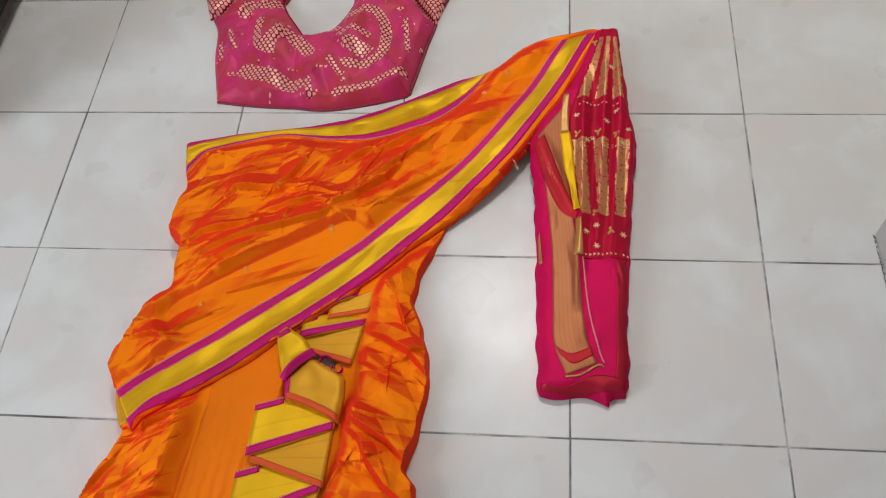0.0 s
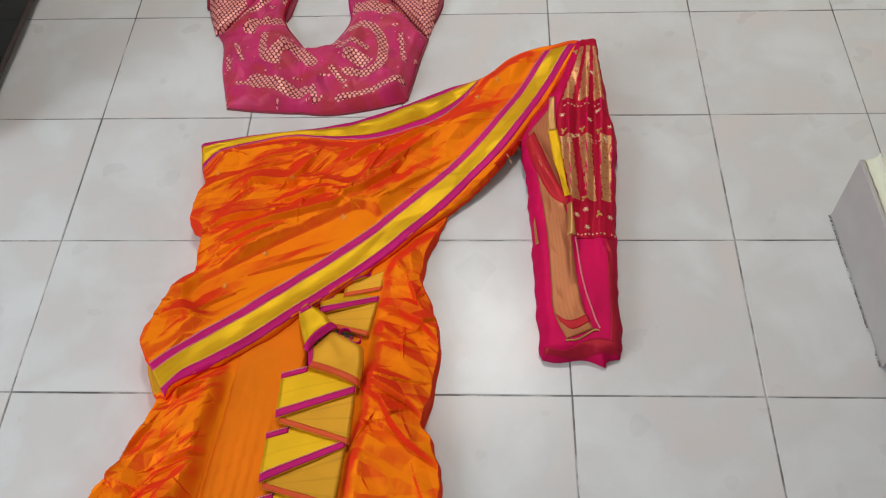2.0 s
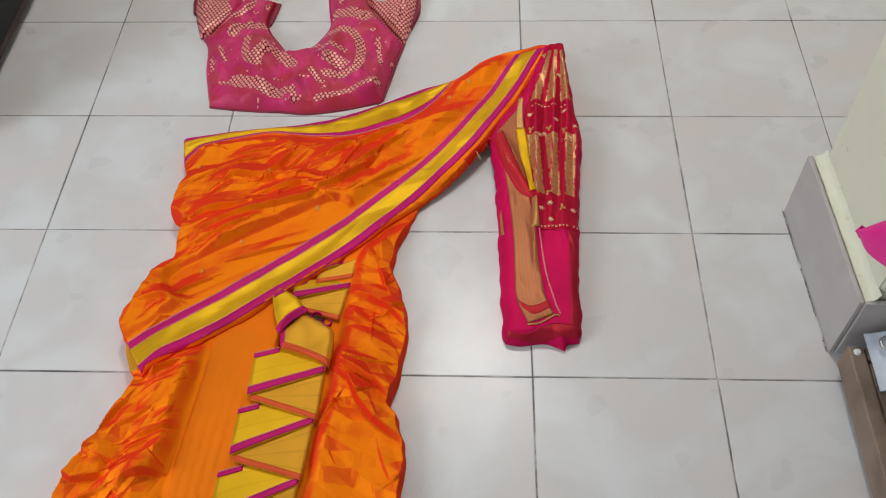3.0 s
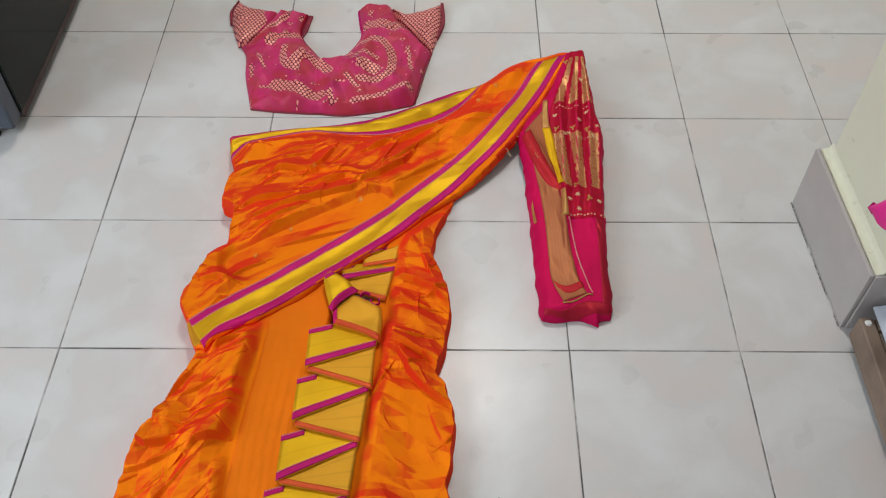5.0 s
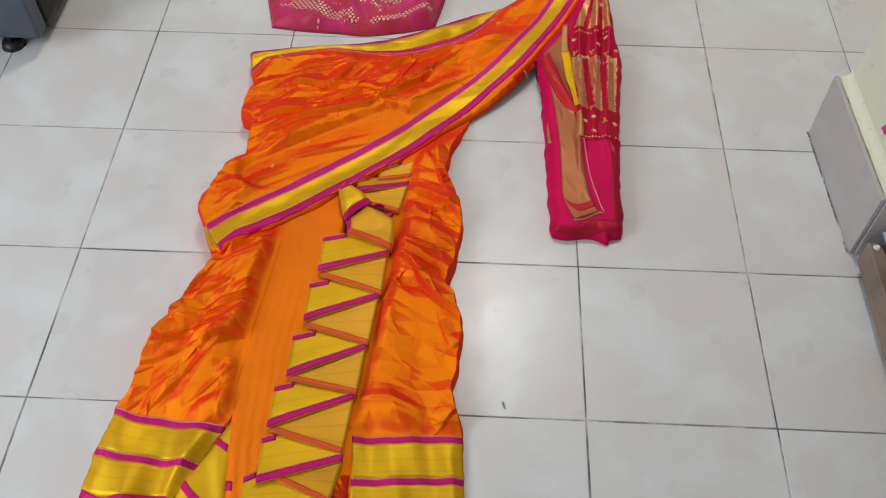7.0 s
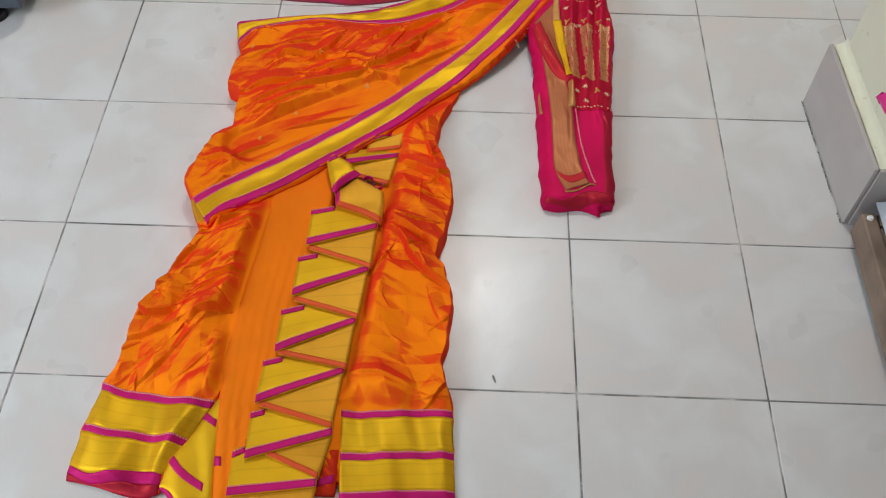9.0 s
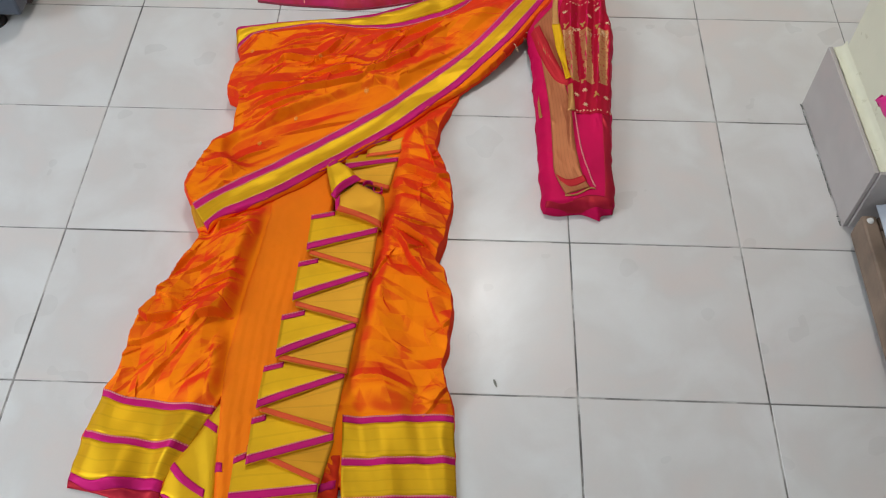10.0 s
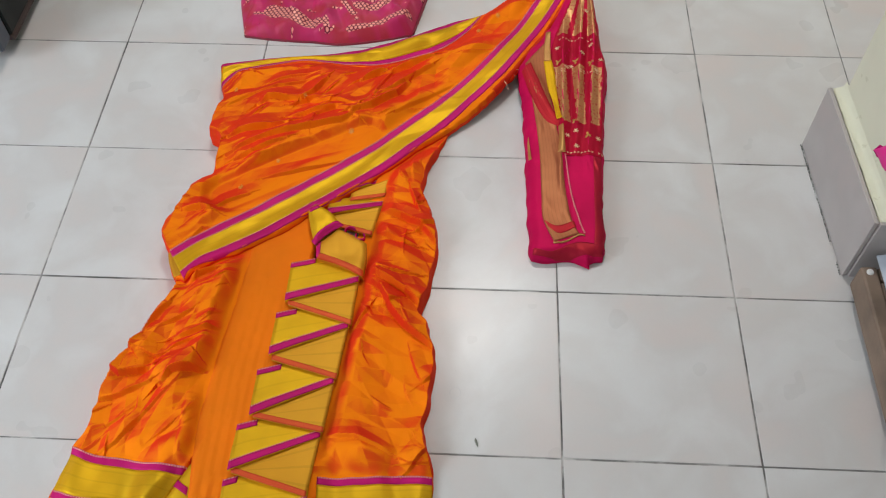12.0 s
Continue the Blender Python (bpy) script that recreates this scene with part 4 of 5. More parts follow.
left = Cloth(outline(ragged(L_EDGE, 3), [(-0.464, -1.074), (-0.417, -1.079), (-0.372, -1.091), (-0.342, -1.094), (-0.322, -1.086)], [(-0.322, -1.086), (-0.317, -1.040), (-0.290, -0.992), (-0.262, -0.936)], [(-0.262, -0.936), (-0.235, -0.850), (-0.225, -0.740), (-0.195, -0.600), (-0.175, -0.440)], [(-0.175, -0.440), (-0.260, -0.490), (-0.345, -0.560)]), left_height)
skirt_left = left.build("side_panel", M_ORANGE, saree, "crumpled orange shot-silk side panel", 0.0015, soft=False)
HL = [[(-0.446, -0.917), (-0.411, -0.929), (-0.366, -0.932), (-0.320, -0.939), (-0.265, -0.940)], [(-0.449, -0.927), (-0.413, -0.941), (-0.366, -0.945), (-0.320, -0.951), (-0.271, -0.952)],
      [(-0.459, -0.983), (-0.420, -0.996), (-0.368, -0.997), (-0.330, -1.000), (-0.294, -1.003)], [(-0.461, -0.994), (-0.420, -1.008), (-0.368, -1.009), (-0.330, -1.012), (-0.300, -1.014)],
      [(-0.465, -1.050), (-0.431, -1.064), (-0.394, -1.062), (-0.361, -1.056), (-0.323, -1.060)], [(-0.465, -1.062), (-0.431, -1.077), (-0.394, -1.076), (-0.361, -1.074), (-0.323, -1.078)]]
for k, (mat, nm, lb) in enumerate(((M_PINK, "edge_band", "magenta woven edge band"), (M_YELLOW, "gold_band", "gold zari hem band"), (M_PINK, "edge_band", "magenta woven edge band"), (M_YELLOW, "gold_band", "gold zari hem band"), (M_PINK, "edge_band", "magenta woven edge band"))):
    strip(nm, HL[k], HL[k + 1], left.z, mat, skirt_left, lb, across=4 if mat is M_PINK else 12)
strip("stitch_line", HL[0], np.array(HL[0]) - (0, 0.0025), left.z, M_STITCH, skirt_left, "pale dotted woven line", lift=0.0014, across=2)
strip("stitch_line", HL[2], np.array(HL[2]) - (0, 0.0022), left.z, M_STITCH, skirt_left, "pale dotted woven line", lift=0.0014, across=2)
strip("turned_hem", HL[5], [(-0.463, -1.074), (-0.417, -1.082), (-0.372, -1.094), (-0.342, -1.097), (-0.323, -1.088)], left.z, M_CRIMSON, skirt_left, "dark red turned hem", across=5)

# the inner fold beside it
gus = Cloth(outline([(-0.262, -0.930), (-0.290, -0.990), (-0.317, -1.038), (-0.326, -1.080)], [(-0.326, -1.080), (-0.312, -1.088), (-0.296, -1.106)], [(-0.296, -1.106), (-0.262, -1.100), (-0.240, -1.095)], [(-0.240, -1.095), (-0.246, -1.020), (-0.250, -0.930)], [(-0.250, -0.930), (-0.262, -0.930)]),
            lambda x, y, d: 0.002 + mound(d, 0.012, 0.006) + smooth(0, 0.01, d) * 0.0016 * np.sin(120 * (x + 0.3 * y)))
gusset = gus.build("inner_fold", M_YELLOW, saree, "gold zari inner fold of the hem", 0.0035)
strip("edge_band", [(-0.312, -1.030), (-0.290, -1.052), (-0.258, -1.072)], [(-0.318, -1.040), (-0.295, -1.063), (-0.258, -1.084)], gus.z, M_PINK, gusset, "magenta woven edge band", across=4)
strip("edge_band", [(-0.280, -0.955), (-0.268, -0.965), (-0.256, -0.972)], [(-0.286, -0.966), (-0.268, -0.977), (-0.256, -0.984)], gus.z, M_PINK, gusset, "magenta woven edge band", across=4)
strip("edge_band", [(-0.318, -1.080), (-0.306, -1.086), (-0.294, -1.100)], [(-0.325, -1.080), (-0.313, -1.089), (-0.298, -1.104)], gus.z, M_PINK, gusset, "magenta woven edge band", across=3)

# ---- right skirt ----
R_EDGE = [(0.092, -0.215), (0.096, -0.251), (0.080, -0.305), (0.063, -0.342), (0.059, -0.392), (0.071, -0.430), (0.088, -0.480), (0.092, -0.527), (0.082, -0.616), (0.069, -0.661), (0.084, -0.681), (0.096, -0.721), (0.102, -0.749), (0.095, -0.819), (0.087, -0.861), (0.101, -0.910), (0.106, -0.958), (0.110, -1.013), (0.113, -1.088)]
R_FOLDS = [
    ([(-0.031, -0.579), (0.001, -0.602), (0.043, -0.625), (0.073, -0.654)], 0.034, 0.018),
    ([(-0.04, -0.585), (0.003, -0.621), (0.02, -0.656), (0.046, -0.69), (0.105, -0.733)], 0.034, 0.022),
    ([(-0.015, -0.445), (0.023, -0.46), (0.066, -0.492), (0.093, -0.522)], 0.03, 0.018),
    ([(-0.022, -0.493), (0.016, -0.512), (0.058, -0.527)], 0.028, 0.012),
    ([(0.046, -0.497), (0.066, -0.487), (0.089, -0.478)], 0.024, 0.011),
    ([(0.036, -0.401), (0.048, -0.436), (0.058, -0.428)], 0.024, 0.013),
    ([(-0.045, -0.7), (-0.033, -0.676), (-0.015, -0.652)], 0.026, 0.013),
]
R_CREASES = [
    ([(0.005, -0.651), (0.019, -0.651), (0.034, -0.644)], 0.02, 0.008),
    ([(-0.069, -0.881), (-0.015, -0.887), (0.022, -0.9), (0.049, -0.914)], 0.028, 0.008),
    ([(0.064, -0.937), (0.093, -0.902), (0.119, -0.866)], 0.026, 0.009),
    ([(0.08, -0.795), (0.093, -0.784), (0.116, -0.777)], 0.024, 0.009),
    ([(0.059, -0.925), (0.085, -0.922), (0.111, -0.919)], 0.018, 0.005),
    ([(0.058, -0.736), (0.069, -0.768), (0.079, -0.79)], 0.02, 0.006),
    ([(-0.021, -0.578), (0.015, -0.589), (0.071, -0.593)], 0.024, 0.007),
]


def right_height(x, y, d):
    z = 0.002 + mound(d, 0.0025, 0.0025)
    hem = smooth(-0.945, -0.90, y)
    flat = smooth(0.11, 0.05, np.hypot(x - 0.01, (y + 0.80) * 0.9))
    bumps = crumple(x, y, (-0.06, -0.92, 0.10, -0.26), -55, 5, 53, tallest=0.007) + crushed(x, y, -58, 55, 0.022) + crumple(x, y, (-0.06, -0.94, 0.11, -0.24), -60, 20, 54, 0.080, 0.0050, 0.011, 26)
    z = z + bumps * smooth(0, 0.0045, d) * hem * (1 - 0.35 * flat)
    for line, w, h in R_FOLDS + R_CREASES:
        z = z + fold(x, y, line, w, h) * smooth(0, 0.004, d)
    free = smooth(0.0, 0.028, x - np.interp(y, [-1.1, -0.98, -0.80, -0.60, -0.42, -0.30], [-0.095, -0.080, -0.058, -0.036, -0.018, -0.008]))
    z = np.minimum(z, 0.008) + free * np.maximum(z - 0.008, 0)
    z = tucked(x, y, z) + (1 - hem) * smooth(0, 0.02, d) * (0.004 + 0.003 * np.sin(x * 66 + 1.0) + 0.0012 * np.sin((x + 0.3 * y) * 140))
    return np.maximum(z, 0.0024)


right = Cloth(outline(ragged(R_EDGE, 4), [(0.113, -1.088), (0.030, -1.094), (-0.052, -1.096)], [(-0.052, -1.096), (-0.060, -1.060)], [(-0.060, -1.060), (-0.115, -1.050)], [(-0.115, -1.050), (-0.110, -0.950), (-0.100, -0.780), (-0.070, -0.600), (-0.040, -0.420), (-0.020, -0.300)], [(-0.020, -0.300), (0.030, -0.240), (0.092, -0.215)]), right_height)
skirt_right = right.build("side_panel", M_ORANGE, saree, "crumpled orange shot-silk side panel", 0.0015, soft=False)
levels = ((-0.942, -0.954), (-0.954, -1.010), (-1.010, -1.022), (-1.022, -1.070), (-1.070, -1.086))
for (ya, yb), (mat, nm, lb) in zip(levels, ((M_PINK, "edge_band", "magenta woven edge band"), (M_YELLOW, "gold_band", "gold zari hem band"), (M_PINK, "edge_band", "magenta woven edge band"), (M_YELLOW, "gold_band", "gold zari hem band"), (M_PINK, "edge_band", "magenta woven edge band"))):
    rows = [[(-0.066 + 0.010 * (-0.945 - y) / 0.14, y - 0.006), (0.0, y - 0.004), (0.05, y + 0.001), (0.105 + 0.009 * (-0.945 - y) / 0.14, y + 0.002)] for y in (ya, yb)]
    strip(nm, rows[0], rows[1], right.z, mat, skirt_right, lb, across=4 if mat is M_PINK else 12)
    if mat is M_PINK:
        strip("stitch_line", rows[0], np.array(rows[0]) - (0, 0.0022), right.z, M_STITCH, skirt_right, "pale dotted woven line", lift=0.0014, across=2)

ins = Cloth(outline([(-0.062, -1.010), (-0.062, -1.045), (-0.064, -1.080)], [(-0.064, -1.080), (-0.110, -1.080)], [(-0.110, -1.080), (-0.100, -1.010)], [(-0.100, -1.010), (-0.062, -1.010)]), lambda x, y, d: 0.006 + mound(d, 0.01, 0.004) + 0.003 * np.sin(160 * (x + y)) ** 2 * smooth(0, 0.008, d))
inner = ins.build("inner_fold", M_RED, saree, "red silk inner fold beside the pleats", 0.0035)
strip("edge_band", [(-0.066, -1.052), (-0.090, -1.060)], [(-0.066, -1.064), (-0.090, -1.072)], ins.z, M_PINK, inner, "magenta woven edge band", across=3)

# ---- front panel, pressed into narrow pleats ----
PANEL_L = [(-0.232, -0.480), (-0.246, -0.643), (-0.256, -0.726), (-0.262, -0.803), (-0.266, -0.877), (-0.258, -0.955), (-0.250, -1.029), (-0.240, -1.100)]


def panel_height(x, y, d):
    across = x - np.interp(y, [-1.1, -0.95, -0.8, -0.52], [-0.240, -0.258, -0.262, -0.238])
    press = smooth(-0.58, -0.72, y)
    saw = (across / 0.017 + 0.25 * gradient_noise(y / 0.12, across / 0.05, 3)) % 1.0
    return tucked(x, y, 0.005 + mound(d, 0.008, 0.006), 0.009) + press * 0.0017 * saw * smooth(0, 0.01, d) + crumple(x, y, (-0.26, -1.05, -0.15, -0.55), 82, 34, 71, 0.11, 0.0016, 0.006, 7) * smooth(0, 0.008, d)


front = Cloth(outline(PANEL_L, [(-0.240, -1.100), (-0.205, -1.100)], [(-0.205, -1.100), (-0.180, -0.960), (-0.150, -0.780), (-0.130, -0.600), (-0.110, -0.400)], [(-0.110, -0.400), (-0.180, -0.445), (-0.232, -0.480)]), panel_height)
panel = front.build("front_panel", M_PANEL, saree, "smooth orange silk panel with pressed pleats", 0.0035)
strip("edge_band", [(-0.250, -1.030), (-0.238, -1.032)], [(-0.249, -1.045), (-0.236, -1.046)], front.z, M_PINK, panel, "magenta woven edge band", across=3)


# ---- the cascade of zigzag pleats ----
def pleat(a, b, c, d, r0, r, nb, z0):
    """One pleat: the gold face from its top edge to its fold, and the brown reverse below the fold."""
    a, b, c, d, r0, r, nb = (np.array(p) for p in (a, b, c, d, r0, r, nb))

    def ramp_z(za, zb, top, bottom):
        mid_t, mid_b = (top[0] + top[1]) / 2, (bottom[0] + bottom[1]) / 2
        axis = mid_b - mid_t

        def f(x, y):
            s = np.clip(((x - mid_t[0]) * axis[0] + (y - mid_t[1]) * axis[1]) / (axis @ axis), -0.1, 1.1)
            return z0 + za + (zb - za) * s + 0.0008 * gradient_noise(x / 0.03, y / 0.03, int(1000 * abs(a[1])))
        return f

    under = np.array((r0[0], b[1] + 0.006))
    face_z = ramp_z(-0.001, 0.008, (a, under), (c, d))
    face = strip("pleat", [a, b, under], [c, (c + d) / 2, d], face_z, M_YELLOW, saree, "gold zari pleat with magenta edges", lift=0, across=16, step=0.006, lip=0.006)
    down = (c - a) / np.linalg.norm(c - a)
    strip("edge_band", [a, b], [a + down * 0.010, b + down * 0.010], face_z, M_PINK, face, "magenta woven edge band", lift=0.0012, across=3)
    strip("edge_band", [c, (c + d) / 2, d], [c - down * 0.0125, (c + d) / 2 - down * 0.012, d - down * 0.011], face_z, M_PINK, face, "magenta woven edge band", lift=0.0012, across=4)
    strip("stitch_line", [a - down * 0.0005, b - down * 0.0005], [a + down * 0.0015, b + down * 0.0015], face_z, M_STITCH, face, "pale dotted woven line", lift=0.0018, across=2)
    strip("stitch_line", [c - down * 0.0125, d - down * 0.011], [c - down * 0.0142, d - down * 0.0127], face_z, M_STITCH, face, "pale dotted woven line", lift=0.0018, across=2)
    nb = nb + (nb - r) * max(0.0, nb[0] - c[0] - 0.005) / max(r[0] - nb[0], 0.01)
    back_z = ramp_z(0.003, 0.0055, (c, d), (nb, r))
    c2 = c * 0.94 + d * 0.06
    back = strip("pleat_reverse", [c2, (c2 + d) / 2, d], [nb, (nb + r) / 2, r], back_z, M_BROWN, saree, "dull gold reverse of the pleat", lift=0, across=14, step=0.006, lip=0.005)
    strip("edge_band", [nb, (nb + r) / 2, r], [nb - down * 0.009, (nb + r) / 2 - down * 0.009, r - down * 0.009], back_z, M_RUST, back, "rust woven edge band", lift=0.001, across=4)


PA = [(-0.1593, -0.5701), (-0.1692, -0.6715), (-0.1831, -0.7778), (-0.1981, -0.8732), (-0.2040, -0.9616), (-0.2209, -1.0252)]
PB = [(-0.1186, -0.5572), (-0.1364, -0.6605), (-0.1464, -0.7649), (-0.1682, -0.8623), (-0.1831, -0.9537), (-0.2030, -1.0153)]
PC = [(-0.1573, -0.6506), (-0.1682, -0.7530), (-0.1812, -0.8593), (-0.1981, -0.9487), (-0.2000, -1.0381), (-0.2169, -1.0948)]
PD = [(-0.0391, -0.6059), (-0.0470, -0.6953), (-0.0589, -0.7967), (-0.0689, -0.8881), (-0.0748, -0.9944), (-0.0897, -1.0749)]
PR = [(-0.0331, -0.5999), (-0.0420, -0.6913), (-0.0550, -0.7907), (-0.0649, -0.8821), (-0.0768, -0.9835), (-0.0878, -1.0630), (-0.0937, -1.1107)]
for k in range(6):
    following = PB[k + 1] if k < 5 else (-0.200, -1.108)
    pleat(PA[k], PB[k], PC[k], PD[k], PR[k], PR[k + 1], following, 0.0160)
# the two uppermost, half under the shoulder drape
pleat((-0.110, -0.425), (-0.090, -0.415), (-0.112, -0.462), (-0.015, -0.433), (-0.012, -0.405), (-0.027, -0.503), (-0.085, -0.487), 0.0090)
pleat((-0.072, -0.385), (-0.050, -0.372), (-0.078, -0.402), (-0.004, -0.366), (-0.003, -0.352), (-0.012, -0.410), (-0.075, -0.424), 0.0055)


# the loose turned-over pleat near the waist
def flap_z(x, y, d):
    return 0.024 + mound(d, 0.012, 0.006) + 0.003 * gradient_noise(x / 0.03, y / 0.03, 77)


under = Cloth(outline([(-0.119, -0.534), (-0.116, -0.562)], [(-0.116, -0.562), (-0.075, -0.576), (-0.033, -0.597)], [(-0.033, -0.597), (-0.030, -0.560), (-0.033, -0.528)], [(-0.033, -0.528), (-0.050, -0.515), (-0.086, -0.498)], [(-0.086, -0.498), (-0.119, -0.534)]), flap_z)
flap = under.build("turned_pleat", M_BROWN, saree, "dull gold turned-over pleat", 0.003, floor=0.012)
strip("edge_band", [(-0.116, -0.553), (-0.075, -0.567), (-0.033, -0.587)], [(-0.116, -0.562), (-0.075, -0.576), (-0.033, -0.597)], under.z, M_RUST, flap, "rust woven edge band", across=4)
strip("edge_band", [(-0.112, -0.528), (-0.110, -0.560)], [(-0.120, -0.534), (-0.117, -0.562)], under.z, M_PINK, flap, "magenta woven edge band", across=3)
over = Cloth(outline([(-0.132, -0.447), (-0.142, -0.465), (-0.131, -0.510), (-0.120, -0.538)], [(-0.120, -0.538), (-0.106, -0.512), (-0.082, -0.493)], [(-0.082, -0.493), (-0.100, -0.468), (-0.132, -0.447)]), lambda x, y, d: flap_z(x, y, d) + 0.006)
tip = over.build("turned_pleat", M_YELLOW, saree, "bright gold turned-over pleat with magenta edge", 0.003, floor=0.016)
strip("edge_band", [(-0.128, -0.531), (-0.112, -0.508), (-0.086, -0.485)], [(-0.120, -0.540), (-0.104, -0.516), (-0.076, -0.494)], over.z, M_PINK, tip, "magenta woven edge band", across=4)
strip("edge_band", [(-0.141, -0.462), (-0.126, -0.452)], [(-0.138, -0.470), (-0.121, -0.459)], over.z, M_PINK, tip, "magenta woven edge band", across=3)


def rolled_end(cx, cy, r, mat, label, turn):
    """A small curl at the end of the turned pleat."""
    verts, faces, n, m = [], [], 22, 6
    for i in range(n + 1):
        a = 4.6 * i / n
        rr = r * (1 - 0.35 * i / n)
        for j in range(m + 1):
            verts.append((cx + rr * math.cos(a + turn), cy + rr * math.sin(a + turn), 0.020 + 0.009 * j / m))
    for i in range(n):
        for j in range(m):
            q = i * (m + 1) + j
            faces.append((q, q + 1, q + m + 2, q + m + 1))
    ob = mesh_object("curled_edge", verts, faces, mat, flap, label)
    ob.modifiers.new("thickness", "SOLIDIFY").thickness = 0.0012


rolled_end(-0.064, -0.505, 0.010, M_PINK, "curled magenta edge", 0.6)
rolled_end(-0.044, -0.514, 0.009, M_PINK, "curled magenta edge", 2.6)

# ---- the hanging pallu ----
PALLU_L = [(0.300, 0.060), (0.262, 0.000), (0.232, -0.065), (0.239, -0.151), (0.244, -0.232), (0.247, -0.323), (0.249, -0.395), (0.250, -0.464), (0.252, -0.522), (0.256, -0.537)]
PALLU_R = [(0.380, -0.537), (0.386, -0.513), (0.388, -0.420), (0.393, -0.320), (0.406, -0.164), (0.415, -0.061), (0.408, 0.002), (0.403, 0.107), (0.399, 0.217)]
PALLU_FOLDS = [
    ([(0.372, 0.180), (0.360, 0.000), (0.346, -0.200), (0.340, -0.300)], 0.016, 0.012),
    ([(0.392, 0.180), (0.388, 0.000), (0.370, -0.200), (0.362, -0.310)], 0.016, 0.011),
    ([(0.330, 0.100), (0.322, -0.050), (0.318, -0.220), (0.312, -0.330)], 0.016, 0.012),
    ([(0.403, 0.050), (0.402, -0.080), (0.392, -0.260)], 0.012, 0.008),
    ([(0.250, -0.080), (0.275, -0.160), (0.305, -0.230)], 0.020, 0.007),
    ([(0.310, -0.230), (0.330, -0.236), (0.350, -0.228)], 0.012, 0.007),
    ([(0.300, -0.290), (0.309, -0.330), (0.309, -0.400)], 0.010, 0.004),
]


def pallu_height(x, y, d):
    z = 0.003 + mound(d, 0.020, 0.020) + 0.003 * smooth(-0.40, -0.52, y)
    z = z + 0.0025 * wrinkles(x, y, 95, 0.08, 0.018, 83) * smooth(0, 0.015, d)
    for line, w, h in PALLU_FOLDS:
        z = z + fold(x, y, line, w, h, 0.6) * smooth(0, 0.010, d)
    return z


hang = Cloth(outline(ragged(PALLU_L, 5), [(0.256, -0.537), (0.281, -0.542), (0.322, -0.538), (0.356, -0.553)], [(0.356, -0.553), (0.358, -0.541), (0.380, -0.537)], ragged(PALLU_R, 6), [(0.399, 0.217), (0.366, 0.212)], [(0.366, 0.212), (0.345, 0.190), (0.300, 0.060)]), pallu_height)
pallu = hang.build("pallu", M_PALLU, saree, "folded magenta silk pallu with gold brocade", 0.003)
crim_l = [(0.366, 0.205), (0.352, 0.150), (0.330, 0.080), (0.305, 0.000), (0.300, -0.080), (0.312, -0.220), (0.316, -0.312)]
crim_r = [(0.398, 0.212), (0.400, 0.107), (0.405, 0.002), (0.411, -0.061), (0.402, -0.164), (0.394, -0.260), (0.389, -0.312)]
strip("brocade_panel", crim_l, crim_r, hang.z, M_BROCADE, pallu, "crimson brocade panel with gold figures", lift=0.0006, across=26, step=0.004)
# shade along the folded right side, coloured in as a darker crimson strip
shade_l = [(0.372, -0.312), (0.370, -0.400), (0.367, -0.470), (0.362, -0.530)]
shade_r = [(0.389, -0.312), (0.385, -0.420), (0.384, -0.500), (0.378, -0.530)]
strip("side_fold", shade_l, shade_r, hang.z, M_CRIMSON, pallu, "crimson side fold with shade in its colour", lift=0.0004, across=8, lip=0.0005)
strip("zari_band", [(0.247, -0.065), (0.258, -0.150), (0.268, -0.247), (0.273, -0.323), (0.274, -0.409), (0.276, -0.463), (0.294, -0.514)], [(0.290, 0.000), (0.292, -0.120), (0.305, -0.230), (0.313, -0.307), (0.318, -0.394), (0.326, -0.462), (0.338, -0.494)], hang.z, M_TAN, pallu, "tan zari band", lift=0.0016, across=16, step=0.004)
strip("red_fold", [(0.240, -0.085), (0.257, -0.155), (0.283, -0.219), (0.310, -0.240)], [(0.258, -0.062), (0.283, -0.148), (0.299, -0.196), (0.312, -0.228)], hang.z, M_FOLD_RED, pallu, "red fold across the band", lift=0.0022, across=6)
strip("red_fold", [(0.277, -0.465), (0.300, -0.478), (0.330, -0.466)], [(0.286, -0.482), (0.305, -0.495), (0.334, -0.480)], hang.z, M_FOLD_RED, pallu, "red fold across the band", lift=0.0018, across=5, lip=0.0003)
strip("gold_strip", [(0.291, 0.030), (0.286, -0.020), (0.285, -0.058)], [(0.301, 0.030), (0.299, -0.020), (0.300, -0.058)], hang.z, M_ZARI, pallu, "bright gold strip", lift=0.0030, across=5)
strip("gold_strip", [(0.284, -0.061), (0.287, -0.093), (0.291, -0.136), (0.299, -0.172), (0.306, -0.222)], [(0.301, -0.058), (0.306, -0.099), (0.309, -0.148), (0.312, -0.196), (0.316, -0.224)], hang.z, M_YELLOW, pallu, "bright gold strip", lift=0.0038, across=5)
strip("gold_strip", [(0.309, -0.240), (0.309, -0.275), (0.306, -0.308)], [(0.318, -0.240), (0.320, -0.275), (0.321, -0.306)], hang.z, M_ZARI, pallu, "pale gold strip", lift=0.0030, across=5)
strip("gold_strip", [(0.250, -0.275), (0.252, -0.322)], [(0.252, -0.262), (0.257, -0.322)], hang.z, M_ZARI, pallu, "pale gold strip", lift=0.0024, across=3)
for y in (-0.094, 0.004, -0.304, -0.088):
    for x in np.arange(0.312, 0.402, 0.0065):
        if hang.z(np.array([x]), np.array([y]))[0] > 0.004 and noise.noise((x * 60, y * 40, 0)) > -0.15:
            motif(x, y, 0.0022, hang.z, M_FLOWER, pallu, 3, name="woven_dot")
